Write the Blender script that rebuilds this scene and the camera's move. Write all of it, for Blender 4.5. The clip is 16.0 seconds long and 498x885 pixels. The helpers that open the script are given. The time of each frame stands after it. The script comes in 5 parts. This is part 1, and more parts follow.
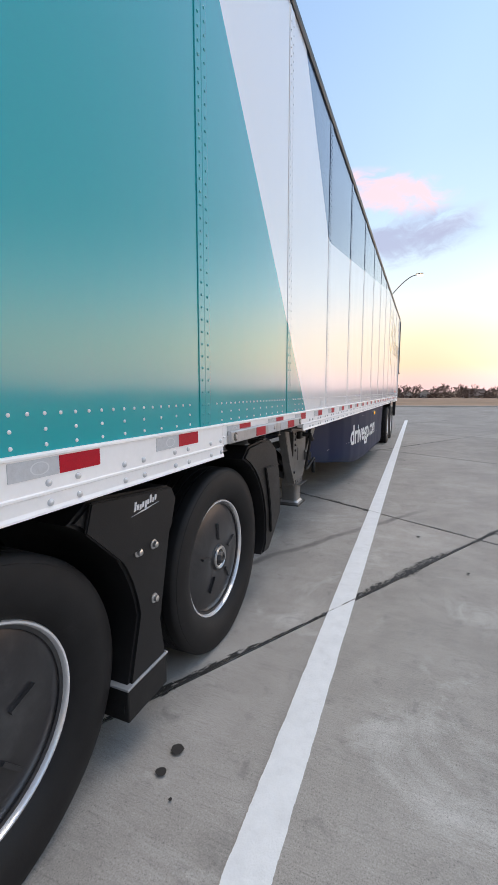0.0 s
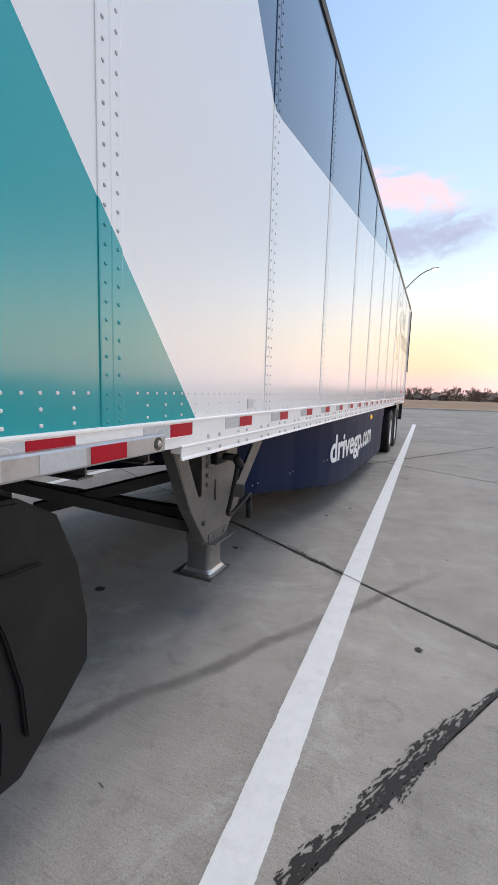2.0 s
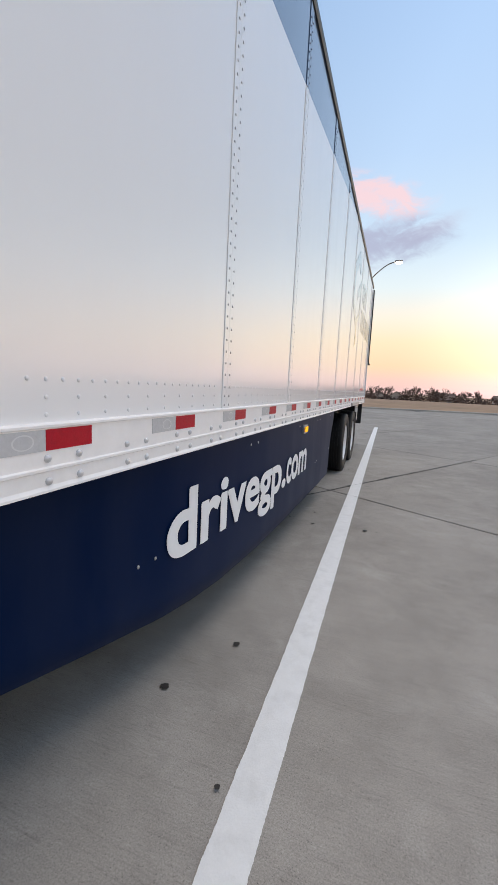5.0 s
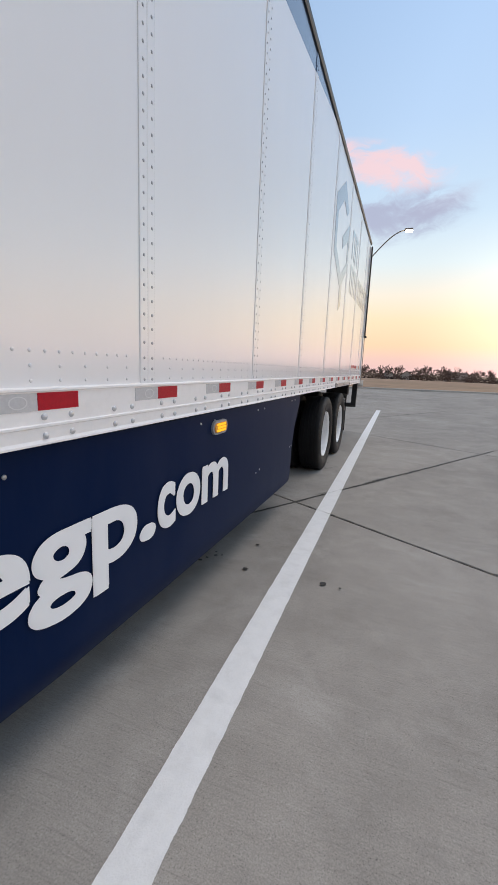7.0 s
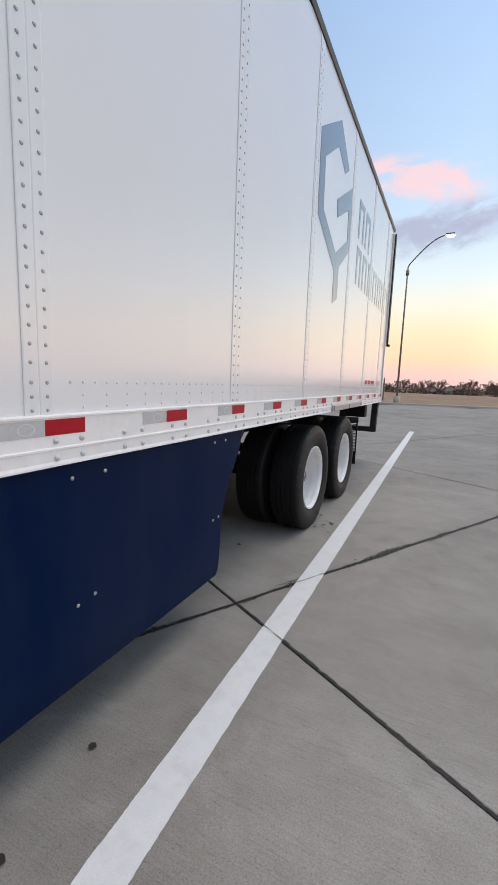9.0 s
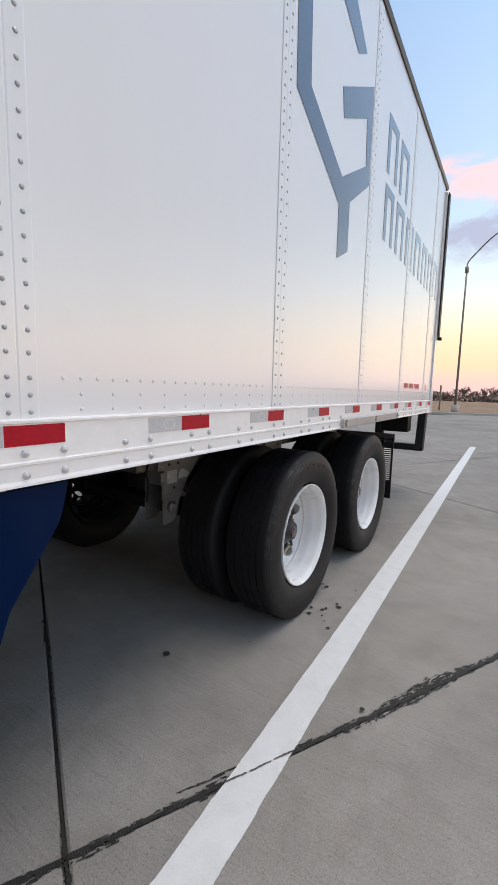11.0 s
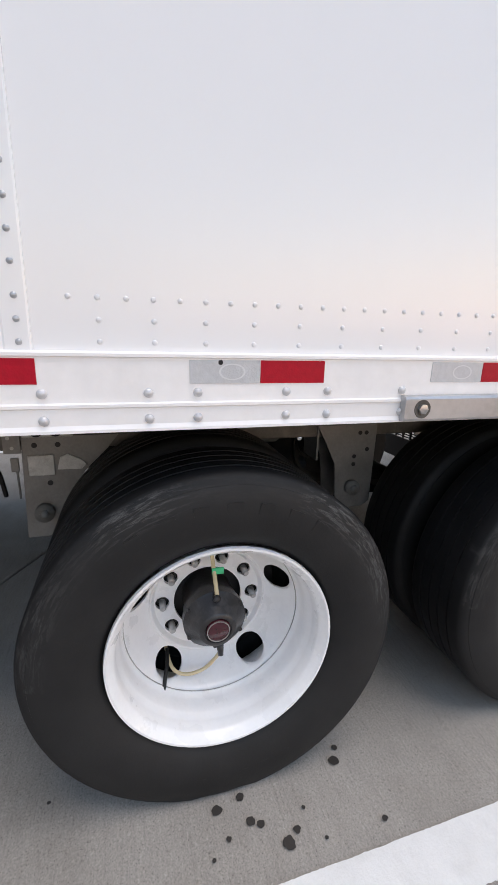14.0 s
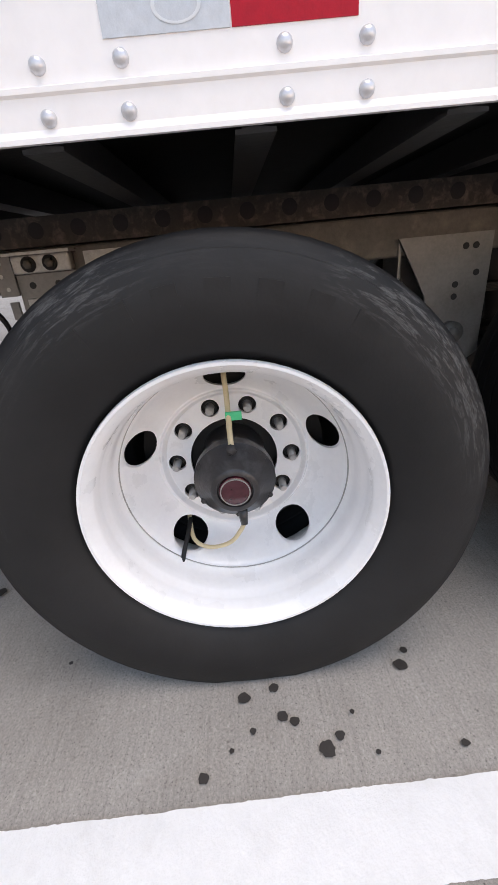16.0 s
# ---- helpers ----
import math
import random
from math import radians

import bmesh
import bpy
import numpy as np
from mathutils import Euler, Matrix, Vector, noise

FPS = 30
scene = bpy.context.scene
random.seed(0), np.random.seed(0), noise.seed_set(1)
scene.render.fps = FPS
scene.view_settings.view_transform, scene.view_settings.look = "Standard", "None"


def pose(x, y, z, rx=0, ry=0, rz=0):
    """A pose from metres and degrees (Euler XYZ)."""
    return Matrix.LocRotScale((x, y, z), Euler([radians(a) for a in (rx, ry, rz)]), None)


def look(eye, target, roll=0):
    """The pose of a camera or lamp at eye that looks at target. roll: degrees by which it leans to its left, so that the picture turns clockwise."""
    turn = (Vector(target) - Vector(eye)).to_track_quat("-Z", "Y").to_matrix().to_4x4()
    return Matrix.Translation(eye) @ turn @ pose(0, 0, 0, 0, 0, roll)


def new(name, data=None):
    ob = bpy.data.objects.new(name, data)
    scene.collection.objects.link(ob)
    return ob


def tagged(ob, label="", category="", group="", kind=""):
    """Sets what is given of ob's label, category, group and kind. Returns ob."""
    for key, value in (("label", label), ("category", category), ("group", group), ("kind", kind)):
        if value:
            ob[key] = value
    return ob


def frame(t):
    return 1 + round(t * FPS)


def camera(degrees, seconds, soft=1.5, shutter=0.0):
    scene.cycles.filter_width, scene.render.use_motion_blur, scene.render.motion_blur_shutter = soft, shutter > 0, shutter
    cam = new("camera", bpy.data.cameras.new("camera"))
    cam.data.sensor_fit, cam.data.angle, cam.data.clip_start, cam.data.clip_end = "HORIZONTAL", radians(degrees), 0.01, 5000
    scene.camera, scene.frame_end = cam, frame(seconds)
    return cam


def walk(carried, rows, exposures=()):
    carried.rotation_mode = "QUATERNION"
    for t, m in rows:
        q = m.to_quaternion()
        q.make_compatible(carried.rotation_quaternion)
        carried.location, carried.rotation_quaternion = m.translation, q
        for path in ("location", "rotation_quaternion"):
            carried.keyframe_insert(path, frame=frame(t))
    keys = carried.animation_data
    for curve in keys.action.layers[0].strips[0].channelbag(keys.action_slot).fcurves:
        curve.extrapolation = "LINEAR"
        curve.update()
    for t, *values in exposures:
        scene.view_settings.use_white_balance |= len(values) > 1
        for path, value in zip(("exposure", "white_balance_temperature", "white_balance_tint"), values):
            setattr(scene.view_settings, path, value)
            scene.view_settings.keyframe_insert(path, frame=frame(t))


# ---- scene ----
from mathutils import geometry

cam = camera(62.0, 16.0)
PATH = [
    (0, (0.919, 0.866, 1.429), (0.149, 2.696, 1.188), -0.1),
    (0.5, (0.87, 1.356, 1.443), (0.136, 3.201, 1.199), 0.8),
    (1, (0.882, 1.823, 1.432), (0.1, 3.647, 1.183), 1.4),
    (1.5, (0.857, 2.311, 1.411), (0.092, 4.141, 1.155), 1.6),
    (2, (0.898, 2.842, 1.4), (0.096, 4.656, 1.143), 1.7),
    (2.5, (0.909, 3.318, 1.388), (0.094, 5.129, 1.144), 1.8),
    (3, (0.843, 3.825, 1.395), (0.051, 5.637, 1.095), 2.5),
    (3.5, (0.787, 4.347, 1.404), (-0.019, 6.151, 1.092), 3.2),
    (4, (0.722, 4.831, 1.389), (-0.013, 6.669, 1.106), 3.0),
    (4.5, (0.752, 5.353, 1.39), (0.029, 7.193, 1.09), 3.0),
    (5, (0.757, 5.832, 1.379), (0.111, 7.706, 1.112), 2.8),
    (7.3, (0.966, 7.856, 1.351), (0.28, 9.699, 0.988), 2.5),
    (7.5, (0.966, 8.084, 1.399), (0.275, 9.931, 1.066), 3.0),
    (8, (1.094, 8.491, 1.399), (0.309, 10.305, 1.098), 2.7),
    (8.5, (1.122, 8.927, 1.383), (0.291, 10.721, 1.082), 2.5),
    (8.7, (1.116, 9.109, 1.399), (0.285, 10.903, 1.102), 2.3),
    (10.8, (1.027, 10.797, 1.375), (-0.057, 12.455, 1.101), 1.4),
    (11, (0.987, 10.962, 1.355), (-0.08, 12.634, 1.102), 1.4),
    (11.5, (0.979, 11.363, 1.371), (-0.119, 13.019, 1.144), 1.6),
    (12, (1.015, 11.782, 1.372), (-0.208, 13.347, 1.137), 1.8),
    (12.5, (0.957, 12.147, 1.369), (-0.383, 13.605, 1.09), 2.2),
    (13, (0.97, 12.507, 1.345), (-0.585, 13.713, 0.99), 2.4),
    (13.5, (0.908, 12.817, 1.31), (-0.797, 13.763, 0.865), 2.3),
    (14, (0.885, 13.004, 1.314), (-0.971, 13.549, 0.805), 1.6),
    (14.5, (0.851, 13.164, 1.238), (-1.038, 13.398, 0.623), -0.3),
    (15, (0.744, 13.228, 1.074), (-1.109, 13.313, 0.325), -3.6),
    (15.5, (0.679, 13.25, 0.966), (-1.149, 13.278, 0.155), -5.3),
    (16, (0.669, 13.256, 0.96), (-1.146, 13.264, 0.119), -5.5),
]
walk(cam, [(t, look(eye, target, roll)) for t, eye, target, roll in PATH],
     exposures=((0, 0.22, 6500, 10), (2, 0.22, 6600, 10), (4.5, 0.06, 6750, 10), (7.5, -0.01, 6720, 10), (8.5, 0.04, 6720, 10), (11, 0.2, 6800, 10), (13, 0.38, 6800, 10), (14.5, 0.57, 6850, 13), (15.5, 0.71, 6900, 14), (16, 0.73, 6900, 14)))


# ---------------------------------------------------------------- world, sun
def lin(r, g, b):
    return tuple(((c / 255 + 0.055) / 1.055) ** 2.4 if c > 10 else c / 3294 for c in (r, g, b)) + (1,)


class Nodes:
    """A small helper to write node trees."""

    def __init__(self, tree):
        self.t = tree
        tree.nodes.clear()

    def add(self, kind, **kw):
        n = self.t.nodes.new(kind)
        for k, v in kw.items():
            if k == "op":
                n.operation = v
            elif k == "blend":
                n.blend_type = v
                n.data_type = "RGBA"
        return n

    def link(self, a, b):
        self.t.links.new(a, b)

    def math(self, op, a, b=None, clamp=False):
        n = self.add("ShaderNodeMath", op=op)
        n.use_clamp = clamp
        for i, v in enumerate((a, b)):
            if v is None:
                continue
            if isinstance(v, (int, float)):
                n.inputs[i].default_value = v
            else:
                self.link(v, n.inputs[i])
        return n.outputs[0]

    def mix(self, fac, a, b, blend="MIX"):
        n = self.add("ShaderNodeMix", blend=blend)
        for sock, v in ((n.inputs[0], fac), (n.inputs[6], a), (n.inputs[7], b)):
            if isinstance(v, (int, float, tuple)):
                sock.default_value = v
            else:
                self.link(v, sock)
        return n.outputs[2]

    def ramp(self, fac, stops, interp="LINEAR"):
        n = self.add("ShaderNodeValToRGB")
        el = n.color_ramp.elements
        n.color_ramp.interpolation = interp
        while len(el) < len(stops):
            el.new(0.5)
        for e, (p, c) in zip(el, stops):
            e.position = p
            e.color = c if isinstance(c, tuple) else (c, c, c, 1)
        self.link(fac, n.inputs[0])
        return n.outputs[0]

    def noise(self, vec, scale, detail=4.0, rough=0.55, distort=0.0):
        n = self.add("ShaderNodeTexNoise")
        n.inputs["Scale"].default_value = scale
        n.inputs["Detail"].default_value = detail
        n.inputs["Roughness"].default_value = rough
        n.inputs["Distortion"].default_value = distort
        if vec is not None:
            self.link(vec, n.inputs["Vector"])
        return n.outputs[0]

    def mapped(self, vec, loc=(0, 0, 0), rot=(0, 0, 0), scale=(1, 1, 1)):
        n = self.add("ShaderNodeMapping")
        n.inputs["Location"].default_value = loc
        n.inputs["Rotation"].default_value = [radians(a) for a in rot]
        n.inputs["Scale"].default_value = scale
        self.link(vec, n.inputs["Vector"])
        return n.outputs[0]


SUN_AZIMUTH = 50.0  # degrees from +y towards +x: where the sun has set
world = bpy.data.worlds.new("dusk_sky")
scene.world = world
world.use_nodes = True
w = Nodes(world.node_tree)
co = w.add("ShaderNodeTexCoord").outputs["Generated"]
sep = w.add("ShaderNodeSeparateXYZ")
w.link(co, sep.inputs[0])
up = w.math("MULTIPLY_ADD", sep.outputs[2], 0.5)
w.t.nodes[-1].inputs[2].default_value = 0.5
SKY = [(-90, lin(150, 150, 152)), (-0.5, lin(190, 180, 175)), (0.2, lin(238, 200, 200)), (1.8, lin(245, 208, 198)), (3.4, lin(252, 219, 186)),
       (6.5, lin(253, 232, 198)), (9.5, lin(248, 240, 226)), (13, lin(226, 240, 247)), (18, lin(204, 228, 250)), (27, lin(186, 215, 250)), (42, lin(170, 204, 248)), (62, lin(150, 176, 214)), (90, lin(134, 156, 192))]
grad = w.ramp(up, [(0.5 + 0.5 * math.sin(radians(a)), c) for a, c in SKY])
sky = w.add("ShaderNodeTexSky")
sky.sky_type = "NISHITA"
sky.sun_disc = False
sky.sun_elevation, sky.sun_rotation = radians(2.0), radians(SUN_AZIMUTH)
sky_soft = w.mix(1.0, sky.outputs[0], (0.1, 0.1, 0.1, 1), "MULTIPLY")
base = w.mix(0.07, grad, sky_soft)
# brighter towards the afterglow
az = w.math("ADD", w.math("MULTIPLY", sep.outputs[0], math.sin(radians(SUN_AZIMUTH))), w.math("MULTIPLY", sep.outputs[1], math.cos(radians(SUN_AZIMUTH))))
glow = w.math("MULTIPLY", w.ramp(az, [(0.0, 0.0), (0.62, 0.0), (1.0, 1.0)], "EASE"), w.ramp(sep.outputs[2], [(0.0, 1.0), (0.1, 1.0), (0.36, 0.0), (1.0, 0.0)]))
base = w.mix(1.0, base, w.mix(glow, (1, 1, 1, 1), (2.1, 2.05, 2.02, 1)), "MULTIPLY")
dim = w.ramp(w.math("ADD", w.math("MULTIPLY", az, 0.5), 0.5), [(0.0, 0.3), (0.5, 0.66), (0.78, 1.0)])
base = w.mix(1.0, base, dim, "MULTIPLY")
# broken cloud: pink puffs above, grey-violet body below with a ragged tail
warp = w.add("ShaderNodeTexNoise")
warp.inputs["Scale"].default_value = 9.0
warp.inputs["Detail"].default_value = 4.0
w.link(co, warp.inputs["Vector"])
off = w.add("ShaderNodeVectorMath", op="SCALE")
w.link(warp.outputs["Color"], off.inputs[0])
off.inputs["Scale"].default_value = 0.075
bent = w.add("ShaderNodeVectorMath", op="ADD")
w.link(co, bent.inputs[0])
w.link(off.outputs[0], bent.inputs[1])
cn = w.noise(w.mapped(bent.outputs[0], scale=(4.5, 4.5, 11)), 2.2, 9, 0.6, 0.3)
cn2 = w.noise(w.mapped(co, loc=(3.1, 0.7, 2.0), scale=(2.0, 2.0, 12)), 1.4, 5, 0.6, 0.4)


def cloud_mask(azimuth, elevation, wide, high, lean=0.0, ragged=3.0):
    a = radians(azimuth)
    u = w.math("ADD", w.math("MULTIPLY", sep.outputs[0], math.cos(a)), w.math("MULTIPLY", sep.outputs[1], -math.sin(a)))
    v = w.math("SUBTRACT", w.math("SUBTRACT", sep.outputs[2], math.sin(radians(elevation))), w.math("MULTIPLY", u, lean))
    d = w.math("ADD", w.math("POWER", w.math("ABSOLUTE", w.math("DIVIDE", u, wide)), 2.0), w.math("POWER", w.math("ABSOLUTE", w.math("DIVIDE", v, high)), 2.0))
    ahead = w.math("GREATER_THAN", sep.outputs[1], 0.0)
    body = w.math("SUBTRACT", 1.0, w.math("SQRT", d), True)
    thick = w.math("ADD", w.math("MULTIPLY", body, 1.5), w.math("MULTIPLY", w.math("MULTIPLY", w.math("SUBTRACT", cn, 0.5), ragged), w.math("MULTIPLY", body, 3.0, True)))
    return w.math("MULTIPLY", w.ramp(w.math("MULTIPLY", thick, 0.6), [(0.02, 0.0), (0.9, 1.0)], "EASE"), ahead)


grey = cloud_mask(-4.0, 18.2, 0.18, 0.062, 0.05, 4.5)
tail = cloud_mask(2.0, 19.2, 0.1, 0.024, 0.25)
pink = cloud_mask(-6.5, 23.0, 0.17, 0.048, -0.12, 6.0)
base = w.mix(w.math("MULTIPLY", tail, 0.6), base, lin(190, 196, 218))
base = w.mix(w.math("MULTIPLY", grey, 0.85), base, lin(168, 173, 200))
base = w.mix(w.math("MULTIPLY", pink, 0.75), base, lin(246, 206, 208))
thin = w.ramp(cn2, [(0.5, 0.0), (0.75, 1.0)])
low = w.ramp(sep.outputs[2], [(0.0, 0.0), (0.02, 0.75), (0.05, 0.35), (0.09, 0.0), (1.0, 0.0)])
base = w.mix(w.math("MULTIPLY", thin, low), base, lin(205, 196, 210))
bg = w.add("ShaderNodeBackground")
w.link(base, bg.inputs[0])
bg.inputs[1].default_value = 1.12
w.link(bg.outputs[0], w.add("ShaderNodeOutputWorld").inputs[0])

sun_data = bpy.data.lights.new("sun", "SUN")
sun_data.energy, sun_data.angle, sun_data.color = 1.4, radians(40), (1.0, 0.90, 0.79)
sun = new("sun", sun_data)
sa = radians(SUN_AZIMUTH)
sun.matrix_world = look((30 * math.sin(sa), 30 * math.cos(sa), 125), (0, 0, 0))


# ---------------------------------------------------------------- materials
def material(name, color, rough=0.5, metal=0.0, vary=0.12, scale=6.0, bump=0.0, bump_scale=60.0, dirt=None, coat=0.0, spec=0.5, grain=None, second=None):
    """Principled material: two scales of tone, optional dirt colour (rgb, amount, scale), fine relief."""
    m = bpy.data.materials.new(name)
    m.use_nodes = True
    n = Nodes(m.node_tree)
    tc = n.add("ShaderNodeTexCoord").outputs["Object"]
    geo = n.add("ShaderNodeNewGeometry").outputs["Position"]
    p = n.add("ShaderNodeBsdfPrincipled")
    big = n.noise(geo, scale, 5, 0.6)
    fine = n.noise(geo, scale * 11, 3, 0.6)
    tone = n.math("ADD", n.math("MULTIPLY", big, 0.65), n.math("MULTIPLY", fine, 0.35))
    dark = tuple(c * (1 - vary) for c in color[:3]) + (1,)
    light = tuple(min(1, c * (1 + vary)) for c in color[:3]) + (1,)
    col = n.ramp(tone, [(0.32, dark), (0.68, light)])
    if dirt:
        rgb, amount, ds = dirt
        mask = n.ramp(n.noise(n.mapped(geo, scale=grain or (1, 1, 1)), ds, 6, 0.65, 0.3), [(0.5, 0.0), (0.72, 1.0)])
        col = n.mix(n.math("MULTIPLY", mask, amount), col, tuple(rgb) + (1,))
    n.link(col, p.inputs["Base Color"])
    n.link(n.math("ADD", n.math("MULTIPLY", big, 0.3 * rough), rough * 0.85, True), p.inputs["Roughness"])
    p.inputs["Metallic"].default_value = metal
    p.inputs["Specular IOR Level"].default_value = spec
    p.inputs["Coat Weight"].default_value = coat
    p.inputs["Coat Roughness"].default_value = 0.08
    if bump:
        b = n.add("ShaderNodeBump")
        b.inputs["Strength"].default_value = bump
        b.inputs["Distance"].default_value = 0.01
        n.link(n.noise(geo, bump_scale, 4, 0.6), b.inputs["Height"])
        n.link(b.outputs[0], p.inputs["Normal"])
    n.link(p.outputs[0], n.add("ShaderNodeOutputMaterial").inputs[0])
    return m


def paint(name, color, rough=0.2, wave=0.03, coat=0.7, spec=0.5):
    """Glossy sheet with vinyl: long faint waves and a little road film."""
    m = bpy.data.materials.new(name)
    m.use_nodes = True
    n = Nodes(m.node_tree)
    geo = n.add("ShaderNodeNewGeometry").outputs["Position"]
    p = n.add("ShaderNodeBsdfPrincipled")
    film = n.ramp(n.noise(n.mapped(geo, scale=(1, 1, 0.25)), 3.0, 6, 0.6), [(0.4, 0.0), (0.8, 1.0)])
    col = n.mix(n.math("MULTIPLY", film, 0.1), color, tuple(0.7 * c + 0.1 for c in color[:3]) + (1,))
    n.link(col, p.inputs["Base Color"])
    n.link(n.math("ADD", n.math("MULTIPLY", film, 0.08), rough), p.inputs["Roughness"])
    p.inputs["Specular IOR Level"].default_value = spec
    p.inputs["Coat Weight"].default_value = coat
    p.inputs["Coat Roughness"].default_value = 0.12
    b = n.add("ShaderNodeBump")
    b.inputs["Strength"].default_value = wave
    b.inputs["Distance"].default_value = 0.05
    n.link(n.noise(n.mapped(geo, scale=(1, 1, 0.6)), 1.7, 3, 0.5), b.inputs["Height"])
    n.link(b.outputs[0], p.inputs["Normal"])
    n.link(p.outputs[0], n.add("ShaderNodeOutputMaterial").inputs[0])
    return m


def emitter(name, color, strength):
    m = bpy.data.materials.new(name)
    m.use_nodes = True
    n = Nodes(m.node_tree)
    e = n.add("ShaderNodeEmission")
    e.inputs[0].default_value, e.inputs[1].default_value = color, strength
    n.link(e.outputs[0], n.add("ShaderNodeOutputMaterial").inputs[0])
    return m


def concrete_material():
    m = bpy.data.materials.new("broomed_concrete")
    m.use_nodes = True
    n = Nodes(m.node_tree)
    geo = n.add("ShaderNodeNewGeometry").outputs["Position"]
    rnd = n.add("ShaderNodeObjectInfo").outputs["Random"]
    p = n.add("ShaderNodeBsdfPrincipled")
    cloudy = n.noise(geo, 0.55, 6, 0.62, 0.4)
    mott = n.noise(geo, 3.4, 6, 0.65, 0.2)
    sand = n.noise(geo, 170, 4, 0.8)
    pits = n.noise(geo, 230, 2, 0.6)
    tone = n.math("ADD", n.math("MULTIPLY", cloudy, 0.6), n.math("MULTIPLY", mott, 0.4))
    col = n.ramp(tone, [(0.36, (0.27, 0.248, 0.225, 1)), (0.5, (0.34, 0.314, 0.286, 1)), (0.64, (0.405, 0.377, 0.346, 1))])
    where = n.add("ShaderNodeSeparateXYZ")
    n.link(geo, where.inputs[0])
    patchy = n.ramp(n.math("MULTIPLY", where.outputs[1], 0.1), [(0.42, 1.0), (0.75, 0.4)])
    pale = n.ramp(n.noise(geo, 1.3, 7, 0.7, 1.2), [(0.54, 0.0), (0.7, 1.0)])
    col = n.mix(n.math("MULTIPLY", n.math("MULTIPLY", pale, patchy), 0.6), col, (0.56, 0.54, 0.51, 1))
    dark = n.ramp(n.noise(n.mapped(geo, loc=(7, 3, 0)), 0.9, 6, 0.7, 0.8), [(0.6, 0.0), (0.78, 1.0)])
    col = n.mix(n.math("MULTIPLY", dark, 0.4), col, (0.2, 0.185, 0.17, 1))
    col = n.mix(1.0, col, n.ramp(sand, [(0.3, 0.68), (0.7, 1.24)]), "MULTIPLY")
    col = n.mix(1.0, col, n.ramp(pits, [(0.3, 0.42), (0.38, 1.0)]), "MULTIPLY")
    col = n.mix(1.0, col, n.ramp(rnd, [(0.0, 0.93), (1.0, 1.06)]), "MULTIPLY")
    # the concrete is paler by the tractor and darker further on
    along = n.add("ShaderNodeSeparateXYZ")
    n.link(geo, along.inputs[0])
    tone_along = n.math("ADD", n.math("MULTIPLY", along.outputs[1], 0.05), n.math("MULTIPLY", cloudy, 0.3))
    col = n.mix(1.0, col, n.ramp(tone_along, [(0.25, 1.14), (0.75, 0.93)]), "MULTIPLY")
    brushed = n.noise(n.mapped(geo, rot=(0, 0, 29), scale=(3, 140, 3)), 1.0, 4, 0.65)
    col = n.mix(1.0, col, n.ramp(brushed, [(0.3, 0.93), (0.7, 1.05)]), "MULTIPLY")
    # a long dark band across one slab, and scattered rubbed-in blotches
    xyz = n.add("ShaderNodeSeparateXYZ")
    n.link(geo, xyz.inputs[0])
    wob = n.math("MULTIPLY", n.math("SUBTRACT", n.noise(geo, 1.6, 4, 0.6), 0.5), 0.16)
    across = n.math("ADD", n.math("ADD", n.math("MULTIPLY", xyz.outputs[0], 0.86), n.math("MULTIPLY", n.math("SUBTRACT", xyz.outputs[1], 4.57), -0.51)), wob)
    far = n.math("ABSOLUTE", n.math("ADD", xyz.outputs[0], -0.1))
    mark_mask = n.math("MULTIPLY", n.ramp(n.math("ABSOLUTE", across), [(0.0, 1.0), (0.012, 0.9), (0.055, 0.0)], "EASE"), n.ramp(far, [(0.55, 1.0), (1.0, 0.0)]))
    mark_mask = n.math("MULTIPLY", mark_mask, n.ramp(mott, [(0.3, 0.35), (0.6, 0.8)]))
    col = n.mix(mark_mask, col, (0.13, 0.12, 0.115, 1))
    blot = n.ramp(n.noise(n.mapped(geo, loc=(2, 9, 0)), 7.0, 7, 0.72, 0.6), [(0.56, 0.0), (0.7, 1.0)])
    col = n.mix(n.math("MULTIPLY", n.math("MULTIPLY", blot, patchy), 0.5), col, (0.17, 0.16, 0.15, 1))
    grit = n.noise(geo, 95, 3, 0.7)
    col = n.mix(1.0, col, n.ramp(grit, [(0.3, 0.6), (0.4, 0.98), (0.6, 1.0), (0.7, 1.22)]), "MULTIPLY")
    scratch = n.noise(n.mapped(geo, rot=(0, 0, 29), scale=(5, 95, 5)), 1.0, 5, 0.7)
    col = n.mix(1.0, col, n.ramp(scratch, [(0.32, 0.84), (0.45, 1.0), (0.62, 1.0), (0.7, 1.1)]), "MULTIPLY")
    n.link(col, p.inputs["Base Color"])
    p.inputs["Roughness"].default_value = 0.82
    p.inputs["Specular IOR Level"].default_value = 0.35
    broom = n.noise(n.mapped(geo, rot=(0, 0, 29), scale=(4, 170, 4)), 1.0, 3, 0.6)
    h = n.math("ADD", n.math("MULTIPLY", broom, 0.6), n.math("MULTIPLY", sand, 0.5))
    b = n.add("ShaderNodeBump")
    b.inputs["Strength"].default_value = 0.16
    b.inputs["Distance"].default_value = 0.004
    n.link(h, b.inputs["Height"])
    n.link(b.outputs[0], p.inputs["Normal"])
    n.link(p.outputs[0], n.add("ShaderNodeOutputMaterial").inputs[0])
    return m


